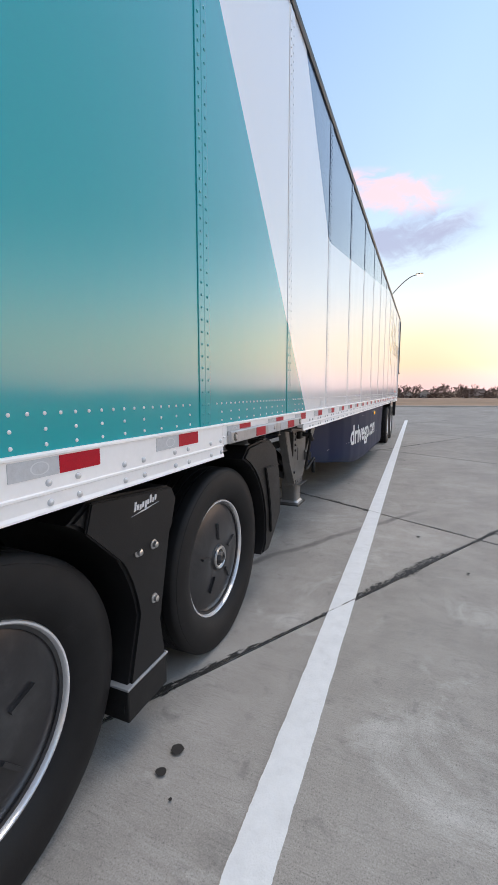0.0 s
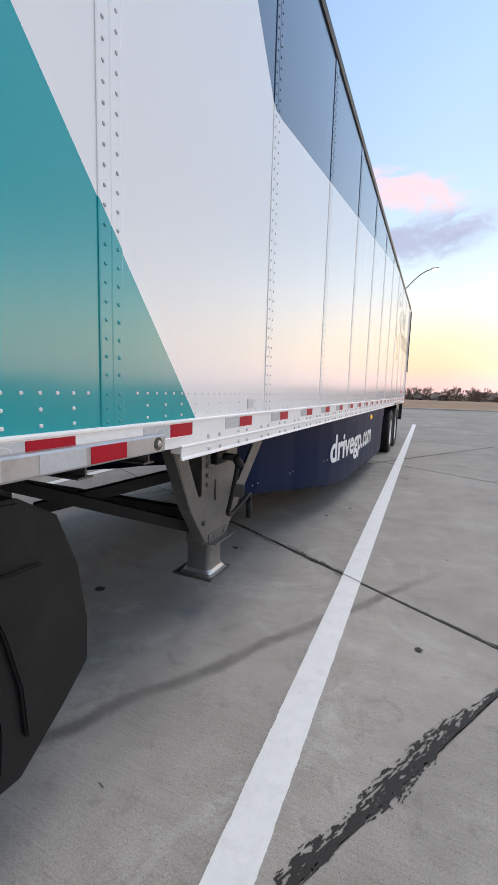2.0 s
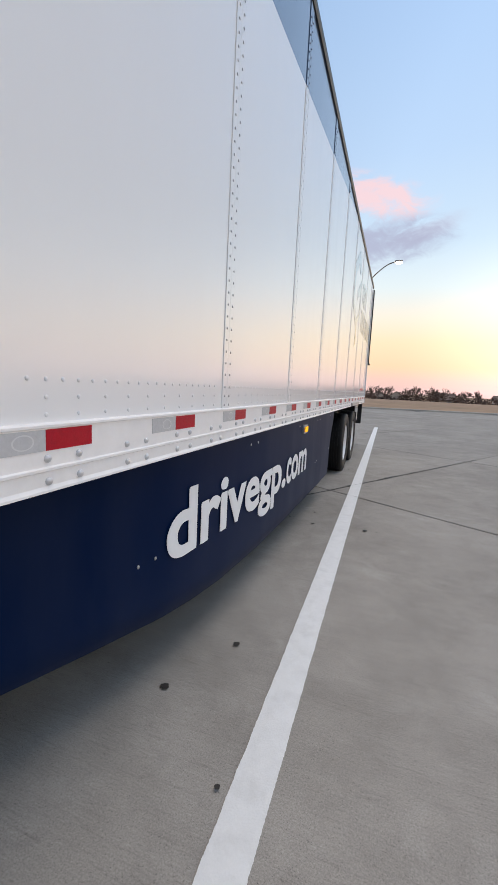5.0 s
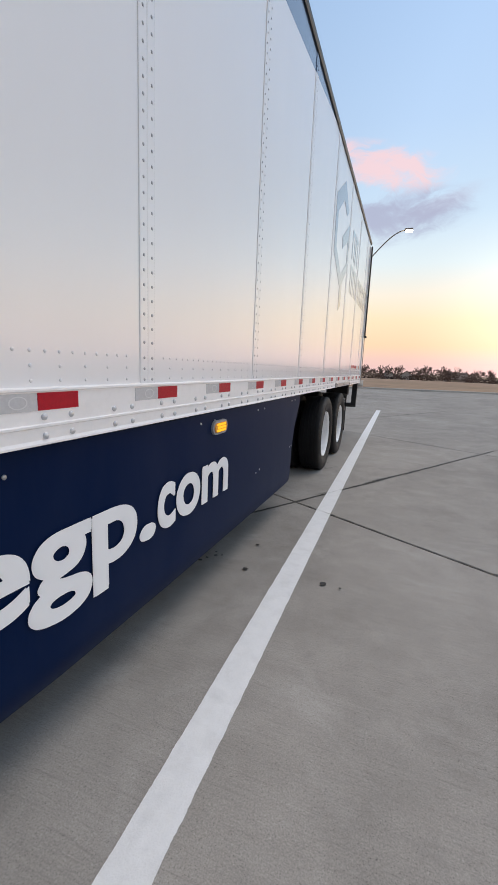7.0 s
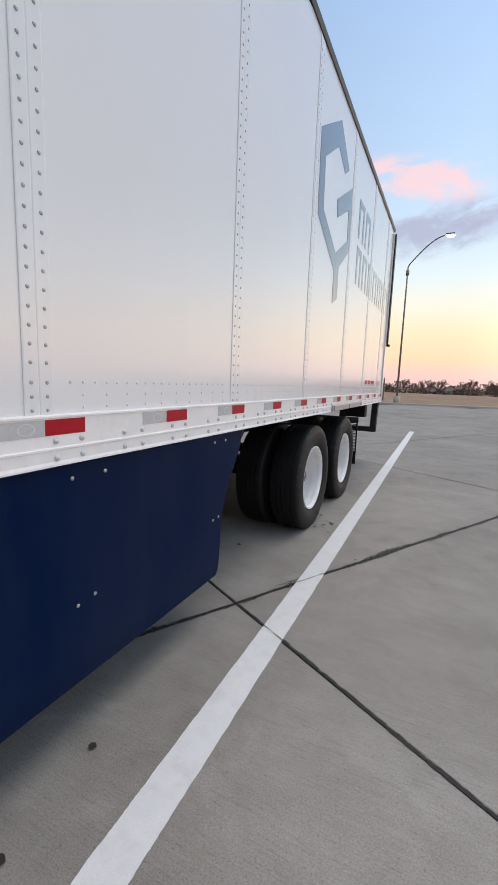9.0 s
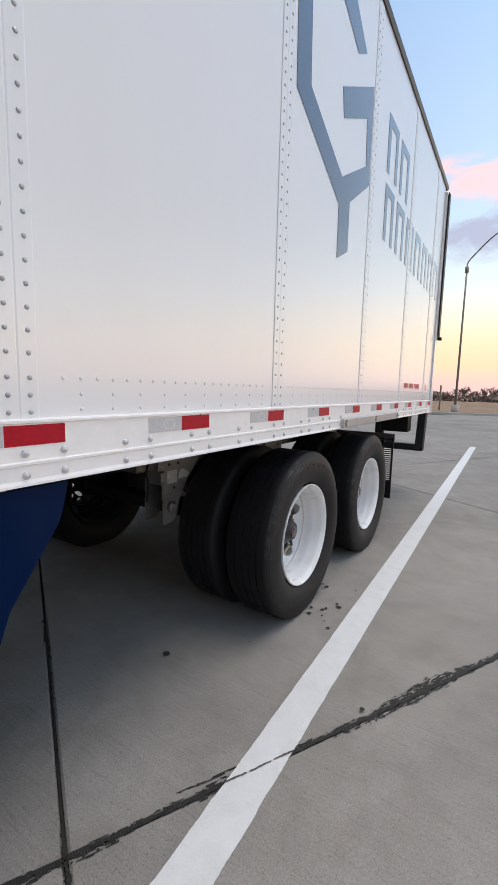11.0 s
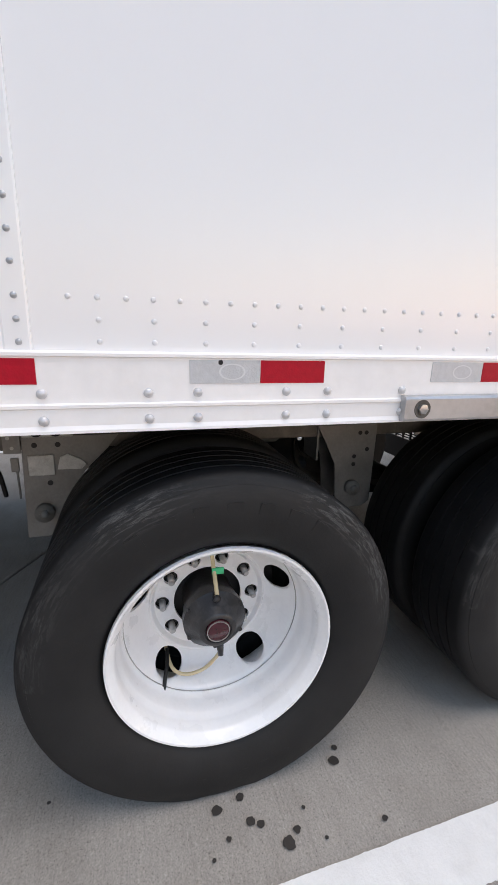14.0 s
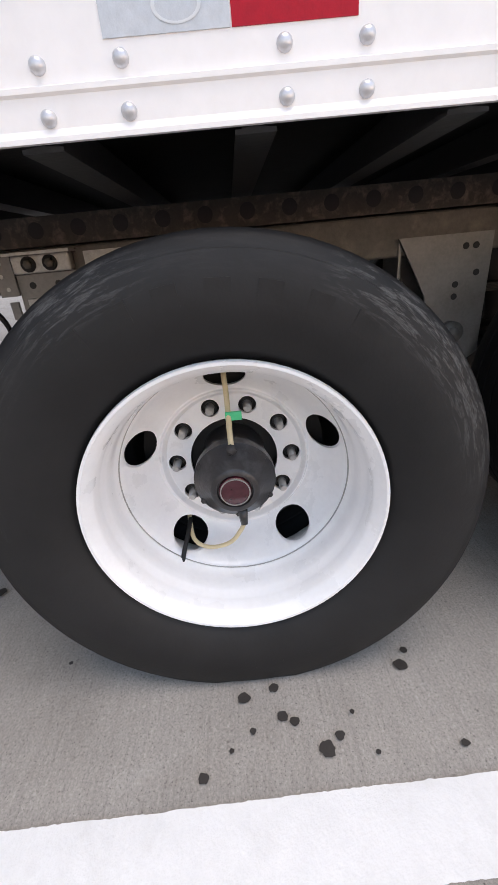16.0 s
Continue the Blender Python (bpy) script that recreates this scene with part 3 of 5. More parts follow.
tar_v, tar_f = [], []
JOINTS = [(i * 5.3, k, 1, [Vector((x, A0 + AP * i + AS * x, 0)) for x in xs]) for i, k, xs in ((0, 0.05, (-2.2, 0.5)), (0, 0.022, (0.5, 3.2)), (1, 0.014, (-1.2, 3.5)), (2, 0.012, (-0.4, 4.5)))]
JOINTS += [(31.7 + j * 5.3, k, 1, [Vector((x, B0 + BP * j + BS * x, 0)) for x in xs]) for j, k, xs in ((0, 0.032, (-0.6, 0.45)), (0, 0.06, (0.45, 3.2)), (1, 0.045, (-0.9, 2.6)), (2, 0.03, (-0.5, 2.5)))]
for seed, wide, _, (a, b) in JOINTS:
    d = (b - a).normalized()
    side = Vector((-d.y, d.x, 0))
    cells = int(2.6 * wide / 0.0035)
    for i in range(int((b - a).length / 0.008)):
        run = None
        for k in range(-cells // 2, cells // 2 + 2):
            on = k <= cells // 2 and tar_at(i * 0.008, (k + 0.5) * 0.0035, wide, seed)
            if on and run is None:
                run = k
            if not on and run is not None:
                n0 = len(tar_v)
                for u, v in ((-0.0035, run), (0.0042, run), (0.0045, k), (-0.0032, k)):
                    tar_v.append(tuple(a + d * (i * 0.008 + 0.004 + u) + side * v * 0.0035 + Vector((0, 0, 0.0026 + 0.0001 * (i % 2)))))
                tar_f.append((n0, n0 + 1, n0 + 2, n0 + 3))
                run = None
tar_me = bpy.data.meshes.new("joint_sealant")
tar_me.from_pydata(tar_v, [], tar_f)
tar_me.materials.append(SEAL)
tagged(new("joint_sealant", tar_me), "ragged black tar along the slab joints", "sealant", "", "stuff")

# hairline cracks in two slabs
for line in (((-0.33, 3.928), (-0.216, 3.881), (-0.141, 3.877), (-0.083, 3.83), (0.014, 3.807)), ((-0.054, 6.225), (0.031, 6.337), (0.121, 6.414), (0.207, 6.524))):
    bm = bmesh.new()
    for (xa, ya), (xb, yb) in zip(line, line[1:]):
        rough_strip(bm, (xa, ya, 0), (xb, yb, 0), lambda t, p: 0.0028, 0.008, 0.0028, xa * 7, 0.0024)
    bmesh.ops.recalc_face_normals(bm, faces=bm.faces[:])
    tagged(part("crack", bm, CRACK, None), "thin dark crack across the concrete slab", "crack", "", "structure")

# the joints show as thin breaks in the painted line
for y0, slope in ((A0, AS), (A0 + AP, AS), (B0, BS), (B0 + BP, BS)):
    ends = []
    for side in (0.0, 0.144):
        y = y0
        for _ in range(8):
            y = y0 + slope * (line_left(y) + side)
        ends.append((line_left(y) + side, y, 0))
    bm = bmesh.new()
    rough_strip(bm, ends[0], ends[1], lambda t, p: 0.006, 0.006, 0.0035, y0, 0.0068)
    bmesh.ops.recalc_face_normals(bm, faces=bm.faces[:])
    tagged(part("crack", bm, CRACK, None), "thin dark break across the painted line", "crack", "", "structure")

# oil drops and specks
spots = bmesh.new()


def spot(x, y, r, seed, stretch=1.0):
    n = 26
    z = 0.0052 + 0.00012 * seed
    c = spots.verts.new((x, y, z))
    ring = []
    for i in range(n):
        a = 2 * math.pi * i / n
        rr = r * (0.97 + 0.3 * noise.noise(Vector((math.cos(a) * 1.6, math.sin(a) * 1.6, seed))) + 0.1 * noise.noise(Vector((math.cos(a) * 4, math.sin(a) * 4, seed))))
        ring.append(spots.verts.new((x + rr * math.cos(a), y + rr * math.sin(a) * stretch, z)))
    for i in range(n):
        spots.faces.new((c, ring[i], ring[(i + 1) % n]))


for k, (x, y, r) in enumerate(((0.034, 13.189, 0.016), (0.015, 13.261, 0.013), (0.083, 13.275, 0.014), (0.097, 13.30, 0.012), (0.159, 13.361, 0.019), (0.135, 13.392, 0.011), (-0.011, 13.577, 0.018), (-0.05, 13.60, 0.01), (0.191, 13.103, 0.012),
                               (0.11, 13.207, 0.008), (0.146, 13.16, 0.006), (0.174, 13.642, 0.009), (0.175, 13.462, 0.006), (-0.108, 12.732, 0.006), (0.09, 13.43, 0.006), (0.925, 5.166, 0.022), (0.072, 7.776, 0.02), (-0.117, 7.355, 0.022), (0.59, 10.003, 0.024),
                               (0.066, 9.982, 0.02), (-0.242, 10.024, 0.012), (-0.2, 10.08, 0.014), (-0.27, 9.97, 0.016), (-0.22, 10.13, 0.01), (-0.16, 10.1, 0.009), (0.014, 10.381, 0.016), (0.7, 9.99, 0.01), (0.072, 2.137, 0.028), (0.067, 2.027, 0.024), (0.16, 1.95, 0.008), (-1.095, 4.897, 0.04), (0.55, 12.6, 0.012), (-0.4, 12.4, 0.02), (1.1, 6.6, 0.012), (0.3, 7.0, 0.012), (-0.6, 6.0, 0.03), (1.3, 4.4, 0.014))):
    spot(x, y, r * 0.92, k * 1.7)
tagged(part("oil_spots", spots, OIL, None), "dark oil drops and specks on the concrete", "stain", "", "stuff")

# grass beyond the kerb, out to the horizon
gbm = bmesh.new()
XS = (-4000, -300, -80, -20, 20, 60, 120, 400, 4000)
front = [gbm.verts.new((x, lot_edge(max(-300, min(400, x))) + 0.15, 0.13)) for x in XS]
crest = [gbm.verts.new((x, 84 if abs(x) < 130 else 220, 0.3)) for x in XS]
mid = [gbm.verts.new((x, 140 if abs(x) < 130 else 240, -2.4)) for x in XS]
back = [gbm.verts.new((x, 4500, -2.4)) for x in XS]
for r0, r1 in ((front, crest), (crest, mid), (mid, back)):
    for a in range(len(XS) - 1):
        gbm.faces.new((r0[a], r0[a + 1], r1[a + 1], r1[a]))
tagged(part("ground", gbm, GRASS, None), "dry brown winter grass beyond the lot", "grass", "", "structure")
rest = bmesh.new()
for q in (((-4000, -4000), (4000, -4000), (4000, -300), (-4000, -300)), ((-4000, -300), (-300, -300), (-300, lot_edge(-300)), (-4000, lot_edge(-300))), ((400, -300), (4000, -300), (4000, lot_edge(400)), (400, lot_edge(400)))):
    rest.faces.new([rest.verts.new((x, y, -0.02)) for x, y in q])
tagged(part("ground_around", rest, GRASS, None), "dry grass round the lot", "grass", "", "structure")
kbm = bmesh.new()
kp = [(-300, lot_edge(-300)), (400, lot_edge(400))]
vv = []
for x, y in kp:
    vv.append([kbm.verts.new((x, y + dy, z)) for dy, z in ((0, -0.02), (0.02, 0.13), (0.05, 0.15), (0.17, 0.15), (0.18, 0.1))])
for k in range(4):
    kbm.faces.new((vv[0][k], vv[1][k], vv[1][k + 1], vv[0][k + 1]))
tagged(part("kerb", kbm, KERB, None), "low pale concrete kerb at the lot's edge", "kerb", "", "structure")


# ---------------------------------------------------------------- the trailer
REAR, FRONT, FAR = 17.2, 1.02, -2.6
FACE = -0.016
TOP = 4.04
trailer = thing("semi_trailer", "long white box trailer with teal and slate-blue graphics and navy skirt", "trailer", at=(0, 0, 0))

# colour borders in the side's plane: point and direction (y, z)
T_A, T_B = (4.352, 1.262), (3.36, 2.456)
BL_A, BL_B = (5.13, 2.90), (4.141, 4.08)
BU_A, BU_B = (5.13, 2.90), (8.972, 3.468)


def beyond(a, b, y, z):
    return (b[0] - a[0]) * (z - a[1]) - (b[1] - a[1]) * (y - a[0])


def colour_at(y, z):
    if beyond(T_A, T_B, y, z) > 0:
        return 1
    if beyond(BL_A, BL_B, y, z) < 0 and beyond(BU_A, BU_B, y, z) > 0:
        return 2
    return 0


def coloured(bm):
    for a, b in ((T_A, T_B), (BL_A, BL_B), (BU_A, BU_B)):
        d = Vector((0, b[0] - a[0], b[1] - a[1]))
        bmesh.ops.bisect_plane(bm, geom=bm.verts[:] + bm.edges[:] + bm.faces[:], plane_co=(0, a[0], a[1]), plane_no=(0, -d.z, d.y), dist=1e-5)
    for f in bm.faces:
        c = f.calc_center_median()
        f.material_index = colour_at(c.y, c.z)
    return bm


SIDES = [WHITE, TEAL, NAVY]
seams = [1.24, 2.512, 3.80, 5.108, 6.374, 7.645, 8.912, 10.18, 11.452, 12.729, 14.028, 15.29, 16.55]
edges = [FRONT] + [s + 0.05 for s in seams if s > FRONT + 0.2] + [REAR - 0.12]
small = dome_template(0.0058, 0.0032, 10)
strip_dome = dome_template(0.0066, 0.005, 10)
for a, b in zip(edges, edges[1:]):
    bm = coloured(boxes((FACE - 0.03, FACE, a + 0.002, b - 0.002, 1.24, TOP - 0.046)))
    part("side_panel", bm, SIDES, trailer, "glossy smooth panel")
    rows = []
    n = int((b - a - 0.16) / 0.0535)
    for k in range(n):
        y = a + 0.12 + k * 0.0535
        rows.append((FACE, y, 1.374))
        if k % 2:
            rows += [(FACE, y, 1.332), (FACE, y, 1.29)]
    scattered("panel_rivets", small, rows, SIDES + [PAINTED_RIVET], trailer, "rows of small rivet heads", lambda y, z: 3)
for s in seams:
    if s < FRONT + 0.2:
        continue
    bm = bmesh.new()
    # cover strip with two raised ribs
    prof = ((0, 0), (0, 0.0035), (0.004, 0.005), (0.046, 0.005), (0.05, 0.0035), (0.054, 0.005), (0.096, 0.005), (0.1, 0.0035), (0.1, 0))
    if prof:
        a = [bm.verts.new((FACE + h, s + y, 1.262)) for y, h in prof]
        b = [bm.verts.new((FACE + h, s + y, TOP - 0.06)) for y, h in prof]
        for k in range(len(prof) - 1):
            bm.faces.new((a[k], a[k + 1], b[k + 1], b[k]))
    bmesh.ops.recalc_face_normals(bm, faces=bm.faces[:])
    coloured(bm)
    strip = part("seam_strip", bm, SIDES, trailer, "raised riveted joint strip")
    rows = []
    for k in range(50):
        z = 1.287 + 0.042 * k if k < 3 else 1.2695 + 0.0535 * k
        rows += [(FACE + 0.004, s + 0.024, z), (FACE + 0.004, s + 0.078, z)]
    scattered("strip_rivets", strip_dome, rows, SIDES + [STRIP_RIVET], strip, "", lambda y, z: {0: 3, 1: 1, 2: 2}[colour_at(y, z)])

# bottom rail with ledge and groove
rail_profile = [(-0.05, 1.272), (-0.006, 1.272), (0.002, 1.268), (0.002, 1.262), (-0.003, 1.260), (-0.003, 1.169), (0.004, 1.166), (0.004, 1.160), (0.0, 1.157), (0.0, 1.123), (0.005, 1.114), (0.005, 1.108), (-0.004, 1.108), (-0.006, 1.135), (-0.05, 1.135)]
rail = part("bottom_rail", extruded(rail_profile, 4.215, REAR - 0.1), RAIL, trailer, "cream-white riveted side rail")
rail_f = part("bottom_rail", extruded([(x, z if z > 1.2 else 1.272 - (1.272 - z) * 0.62) for x, z in rail_profile[:9]] + [(0.0, 1.165), (-0.05, 1.165)], 2.72, 4.212), RAIL, trailer, "shallow side rail over the drive wheels")
rail_g = part("bottom_rail", extruded(rail_profile, FRONT, 2.717), RAIL, trailer, "cream-white riveted side rail")
big = dome_template(0.0105, 0.008, 12)
dome_me = bpy.data.meshes.new("rivet")
dome_me.from_pydata(big[0], [], big[1])
dome_me.materials.append(RIVET)
for p in dome_me.polygons:
    p.use_smooth = True


def rivet(x, y, z, parent):
    o = new("rivet", dome_me)
    o.parent = parent
    o.location = (x, y, z)


for base_y in np.arange(13.043 - 0.3075 * 38, REAR - 0.2, 0.3075):
    for dy in (0.0, 0.1035):
        y = float(base_y) + dy
        if y < 1.3:
            continue
        host = rail if y > 4.2 else rail_f if y > 2.72 else rail_g
        if 2.7 < y < 4.25:
            continue
        if not 13.66 < y < 15.15:
            rivet(-0.003, y, 1.188, host)
        rivet(0.0, y, 1.134, host)

# reflective tape on the rail: red and silver
A_END = 13.442 - 0.6096 * 15
for k in range(-6, 22):
    e = A_END + 0.6096 * k
    if e > REAR - 0.1 or e - 0.32 < FRONT:
        continue
    x = -0.003
    for nm, mat, y0, y1 in (("red_tape", RED, e - 0.155, e), ("silver_tape", SILVER, e - 0.313, e - 0.157)):
        bm = boxes((x, x + 0.0016, y0, y1, 1.207, 1.257))
        part(nm, bm, mat, rail, "red reflective strip" if mat is RED else "silver-white reflective strip")
    bm = bmesh.new()
    for (rx, rz, r0) in ((0.030, 0.018, 0.85),):
        outer = [bm.verts.new((x + 0.0024, e - 0.22 + rx * math.cos(a) , 1.232 + rz * math.sin(a))) for a in np.linspace(0, 2 * math.pi, 24, endpoint=False)]
        inner = [bm.verts.new((x + 0.0024, e - 0.22 + rx * r0 * math.cos(a), 1.232 + rz * r0 * math.sin(a))) for a in np.linspace(0, 2 * math.pi, 24, endpoint=False)]
        for i in range(24):
            bm.faces.new((outer[i], outer[(i + 1) % 24], inner[(i + 1) % 24], inner[i]))
    part("oval_mark", bm, EMBLEM, rail)

for y, z in ((13.196, 1.252), (12.17, 1.262)):
    bm = bmesh.new()
    rod(bm, (-0.004, y, z), (-0.0008, y, z), 0.0055, 9)
    part("drilled_hole", bm, UNDER, rail, "small dark drilled hole")

# guard bars bolted over the rail
def guard(y0, y1, z0, z1, tapes):
    g = part("guard_bar", extruded([(0.002, z1), (0.02, z1 - 0.002), (0.024, z1 - 0.008), (0.024, z0 + 0.008), (0.02, z0 + 0.002), (0.002, z0)], y0, y1), GUARD, trailer, "bolted aluminium guard bar")
    for y in (y0 + 0.05, y1 - 0.04, (y0 + y1) / 2):
        bm = lathe([(0.0235, 0.024), (0.0255, 0.023), (0.0245, 0.019), (0.0245, 0.0)], 20)
        bmesh.ops.translate(bm, verts=bm.verts[:], vec=(0, y, (z0 + z1) / 2))
        part("bolt_recess", bm, STEEL, g, "", 30)
        bm = lathe([(0.024, 0.0), (0.024, 0.014), (0.031, 0.013), (0.032, 0.008), (0.032, 0.0)], 6)
        bmesh.ops.translate(bm, verts=bm.verts[:], vec=(0, y, (z0 + z1) / 2))
        part("bolt", bm, STUD, g, "", 30)
    for y, mat in tapes:
        part("red_tape" if mat is RED else "silver_tape", boxes((0.024, 0.0256, y - 0.15, y, z0 + 0.008, z1 - 0.008)), mat, g)
    return g


guard(13.655, 15.18, 1.11, 1.176, ())
guard(2.765, 4.071, 1.166, 1.232, ((3.256, RED), (3.45, SILVER), (3.868, RED), (3.70, SILVER)))

# top rail, roof, far side, nose, floor
part("top_rail", extruded([(FACE - 0.05, TOP), (0.004, TOP), (0.006, TOP - 0.01), (0.002, TOP - 0.03), (-0.006, TOP - 0.045), (FACE - 0.05, TOP - 0.045)], FRONT, REAR), DARKRAIL, trailer, "dark metal top rail")
part("roof", boxes((FAR + 0.05, FACE - 0.05, FRONT, REAR, TOP - 0.04, TOP - 0.005)), WHITE, trailer)
part("far_side", boxes((FAR, FAR + 0.045, FRONT, REAR, 1.1, TOP)), WHITE, trailer)
part("nose_panel", boxes((FAR + 0.05, FACE - 0.04, FRONT, FRONT + 0.05, 1.2, TOP - 0.05)), WHITE, trailer)
part("rear_door", boxes((FAR + 0.06, -1.32, REAR - 0.06, REAR - 0.01, 1.2, TOP - 0.1), (-1.28, FACE - 0.05, REAR - 0.06, REAR - 0.01, 1.2, TOP - 0.1)), WHITE, trailer)
part("rear_frame", boxes((-0.1, 0.003, REAR - 0.115, REAR + 0.02, 1.1, TOP - 0.102), (FAR - 0.003, FAR + 0.1, REAR - 0.115, REAR + 0.02, 1.1, TOP - 0.1), (FAR + 0.1, -0.1, REAR - 0.005, REAR + 0.02, 1.08, 1.2)), WHITE, trailer, "white rear door frame")
part("rear_fairing", boxes((0.004, 0.022, REAR - 0.01, REAR + 0.1, 2.13, TOP - 0.07), bevel=0.006), BLACKPL, trailer, "narrow black rear edge fairing")
part("fairing_latch", boxes((0.0, 0.05, REAR + 0.02, REAR + 0.11, 2.09, 2.128), bevel=0.008), BLACKPL, trailer)
part("floor", boxes((FAR + 0.05, -0.055, FRONT + 0.05, REAR - 0.12, 1.19, 1.235)), UNDER, trailer, "dark trailer floor underside")
bm = extruded([(-0.03, 1.099), (0.03, 1.099), (0.03, 1.105), (0.004, 1.107), (0.004, 1.178), (0.03, 1.18), (0.03, 1.186), (-0.03, 1.186), (-0.03, 1.18), (-0.004, 1.178), (-0.004, 1.107), (-0.03, 1.105)], FAR + 0.06, -0.06)
bmesh.ops.rotate(bm, verts=bm.verts[:], matrix=Matrix.Rotation(radians(-90), 3, "Z"))
cross = mesh_of("crossmember", bm, CROSS)
for y in np.arange(FRONT + 0.3, REAR - 0.2, 0.3075):
    o = new("crossmember", cross)
    o.parent, o.location = trailer, (0, float(y), 0.012)
part("data_plate", boxes((FACE, FACE + 0.004, 4.87, 4.95, 1.295, 1.345)), SILVER, trailer, "small grey plate on the side panel")
label = part("sticker", boxes((FACE, FACE + 0.0012, 15.5, 16.3, 1.40, 1.475)), WHITE, trailer, "white sticker with a row of red bars")
for k in range(17):
    if k in (4, 10):
        continue
    part("printed_bar", boxes((FACE + 0.0012, FACE + 0.0022, 15.515 + 0.046 * k, 15.55 + 0.046 * k, 1.408 + 0.004 * (k % 3), 1.467 - 0.003 * (k % 2))), RED, label)
part("sticker", boxes((FACE, FACE + 0.0015, 16.66, 16.78, 1.40, 1.475)), AMBER, trailer, "small yellow sticker")


# emblem and lettering bars on the side, in the plane of the panel
def flat(bm, outline, x=0.0055, thick=True):
    vs = [bm.verts.new((FACE + x, y, z)) for y, z in outline]
    f = bm.faces.new(vs)
    if not thick:
        return
    r = bmesh.ops.extrude_face_region(bm, geom=[f])
    bmesh.ops.translate(bm, verts=[v for v in r["geom"] if isinstance(v, bmesh.types.BMVert)], vec=(0.0012, 0, 0))


em = bmesh.new()
flat(em, ((12.875, 2.78), (13.03, 2.87), (13.01, 3.27), (12.855, 3.42)), 0.0015, False)
flat(em, ((12.855, 3.42), (13.01, 3.27), (13.40, 3.53), (13.44, 3.77)), 0.0015, False)
flat(em, ((13.44, 3.77), (13.40, 3.53), (13.68, 3.42), (13.83, 3.51)), 0.0015, False)
flat(em, ((12.875, 2.78), (13.47, 2.475), (13.50, 2.64), (13.03, 2.87)), 0.0015, False)
flat(em, ((13.47, 2.475), (13.65, 2.55), (14.01, 2.79), (13.925, 2.88), (13.50, 2.64)), 0.0015, False)
flat(em, ((13.925, 2.88), (14.01, 2.79), (14.01, 3.42), (13.90, 3.165)), 0.0015, False)
flat(em, ((14.01, 3.42), (13.45, 3.105), (13.49, 2.957), (13.90, 3.165)), 0.0015, False)
flat(em, ((13.47, 2.475), (13.475, 2.165), (13.652, 2.25), (13.65, 2.55)), 0.0015, False)
bmesh.ops.remove_doubles(em, verts=em.verts[:], dist=1e-4)
r_ = bmesh.ops.extrude_face_region(em, geom=em.faces[:])
bmesh.ops.translate(em, verts=[v for v in r_["geom"] if isinstance(v, bmesh.types.BMVert)], vec=(0.0012, 0, 0))
bmesh.ops.recalc_face_normals(em, faces=em.faces[:])
part("emblem", em, NAVY, trailer, "angular slate-blue emblem")


def bars(y0, z0, cells, tall):
    """Plain strokes that stand for a row of lettering, leaning with the row."""
    y = y0
    for wide in cells:
        bm = bmesh.new()
        wd = 0.072
        for a, b, c, d in ((0, wd, 0, tall), (wide - wd, wide, 0, tall), (wd, wide - wd, tall - wd, tall)):
            flat(bm, ((y + a, z0 + c), (y + b, z0 + c), (y + b, z0 + d), (y + a, z0 + d)), 0.0015)
        bmesh.ops.recalc_face_normals(bm, faces=bm.faces[:])
        part("lettering_bar", bm, NAVY, trailer, "slate-blue stroke block")
        y += wide + 0.1


bars(14.42, 3.06, (0.30, 0.30), 0.42)
bars(14.42, 2.56, (0.27, 0.28, 0.3, 0.28, 0.26, 0.26, 0.28), 0.42)

# side skirt: curves in towards the landing gear
SK = [(5.6, -0.42), (5.87, -0.352), (6.2, -0.305), (6.5, -0.262), (6.8, -0.195), (7.0, -0.152), (7.35, -0.1), (7.9, -0.06), (8.5, -0.03), (9.2, -0.02), (12.0, -0.02)]


def skirt_x(y):
    return float(np.interp(y, [p[0] for p in SK], [p[1] for p in SK]))


def skirt_low(y):
    return float(np.interp(y, (5.6, 6.08, 6.43, 6.75, 7.02, 7.3, 7.6, 7.9, 8.5, 12.0), (0.585, 0.525, 0.47, 0.428, 0.395, 0.35, 0.308, 0.284, 0.27, 0.266)))


def skirt_end(z):
    return float(np.interp(z, (0.27, 0.30, 0.62, 0.8, 1.0, 1.1), (11.35, 11.375, 11.395, 11.46, 11.605, 11.63)))


NZ, NY = 30, 130


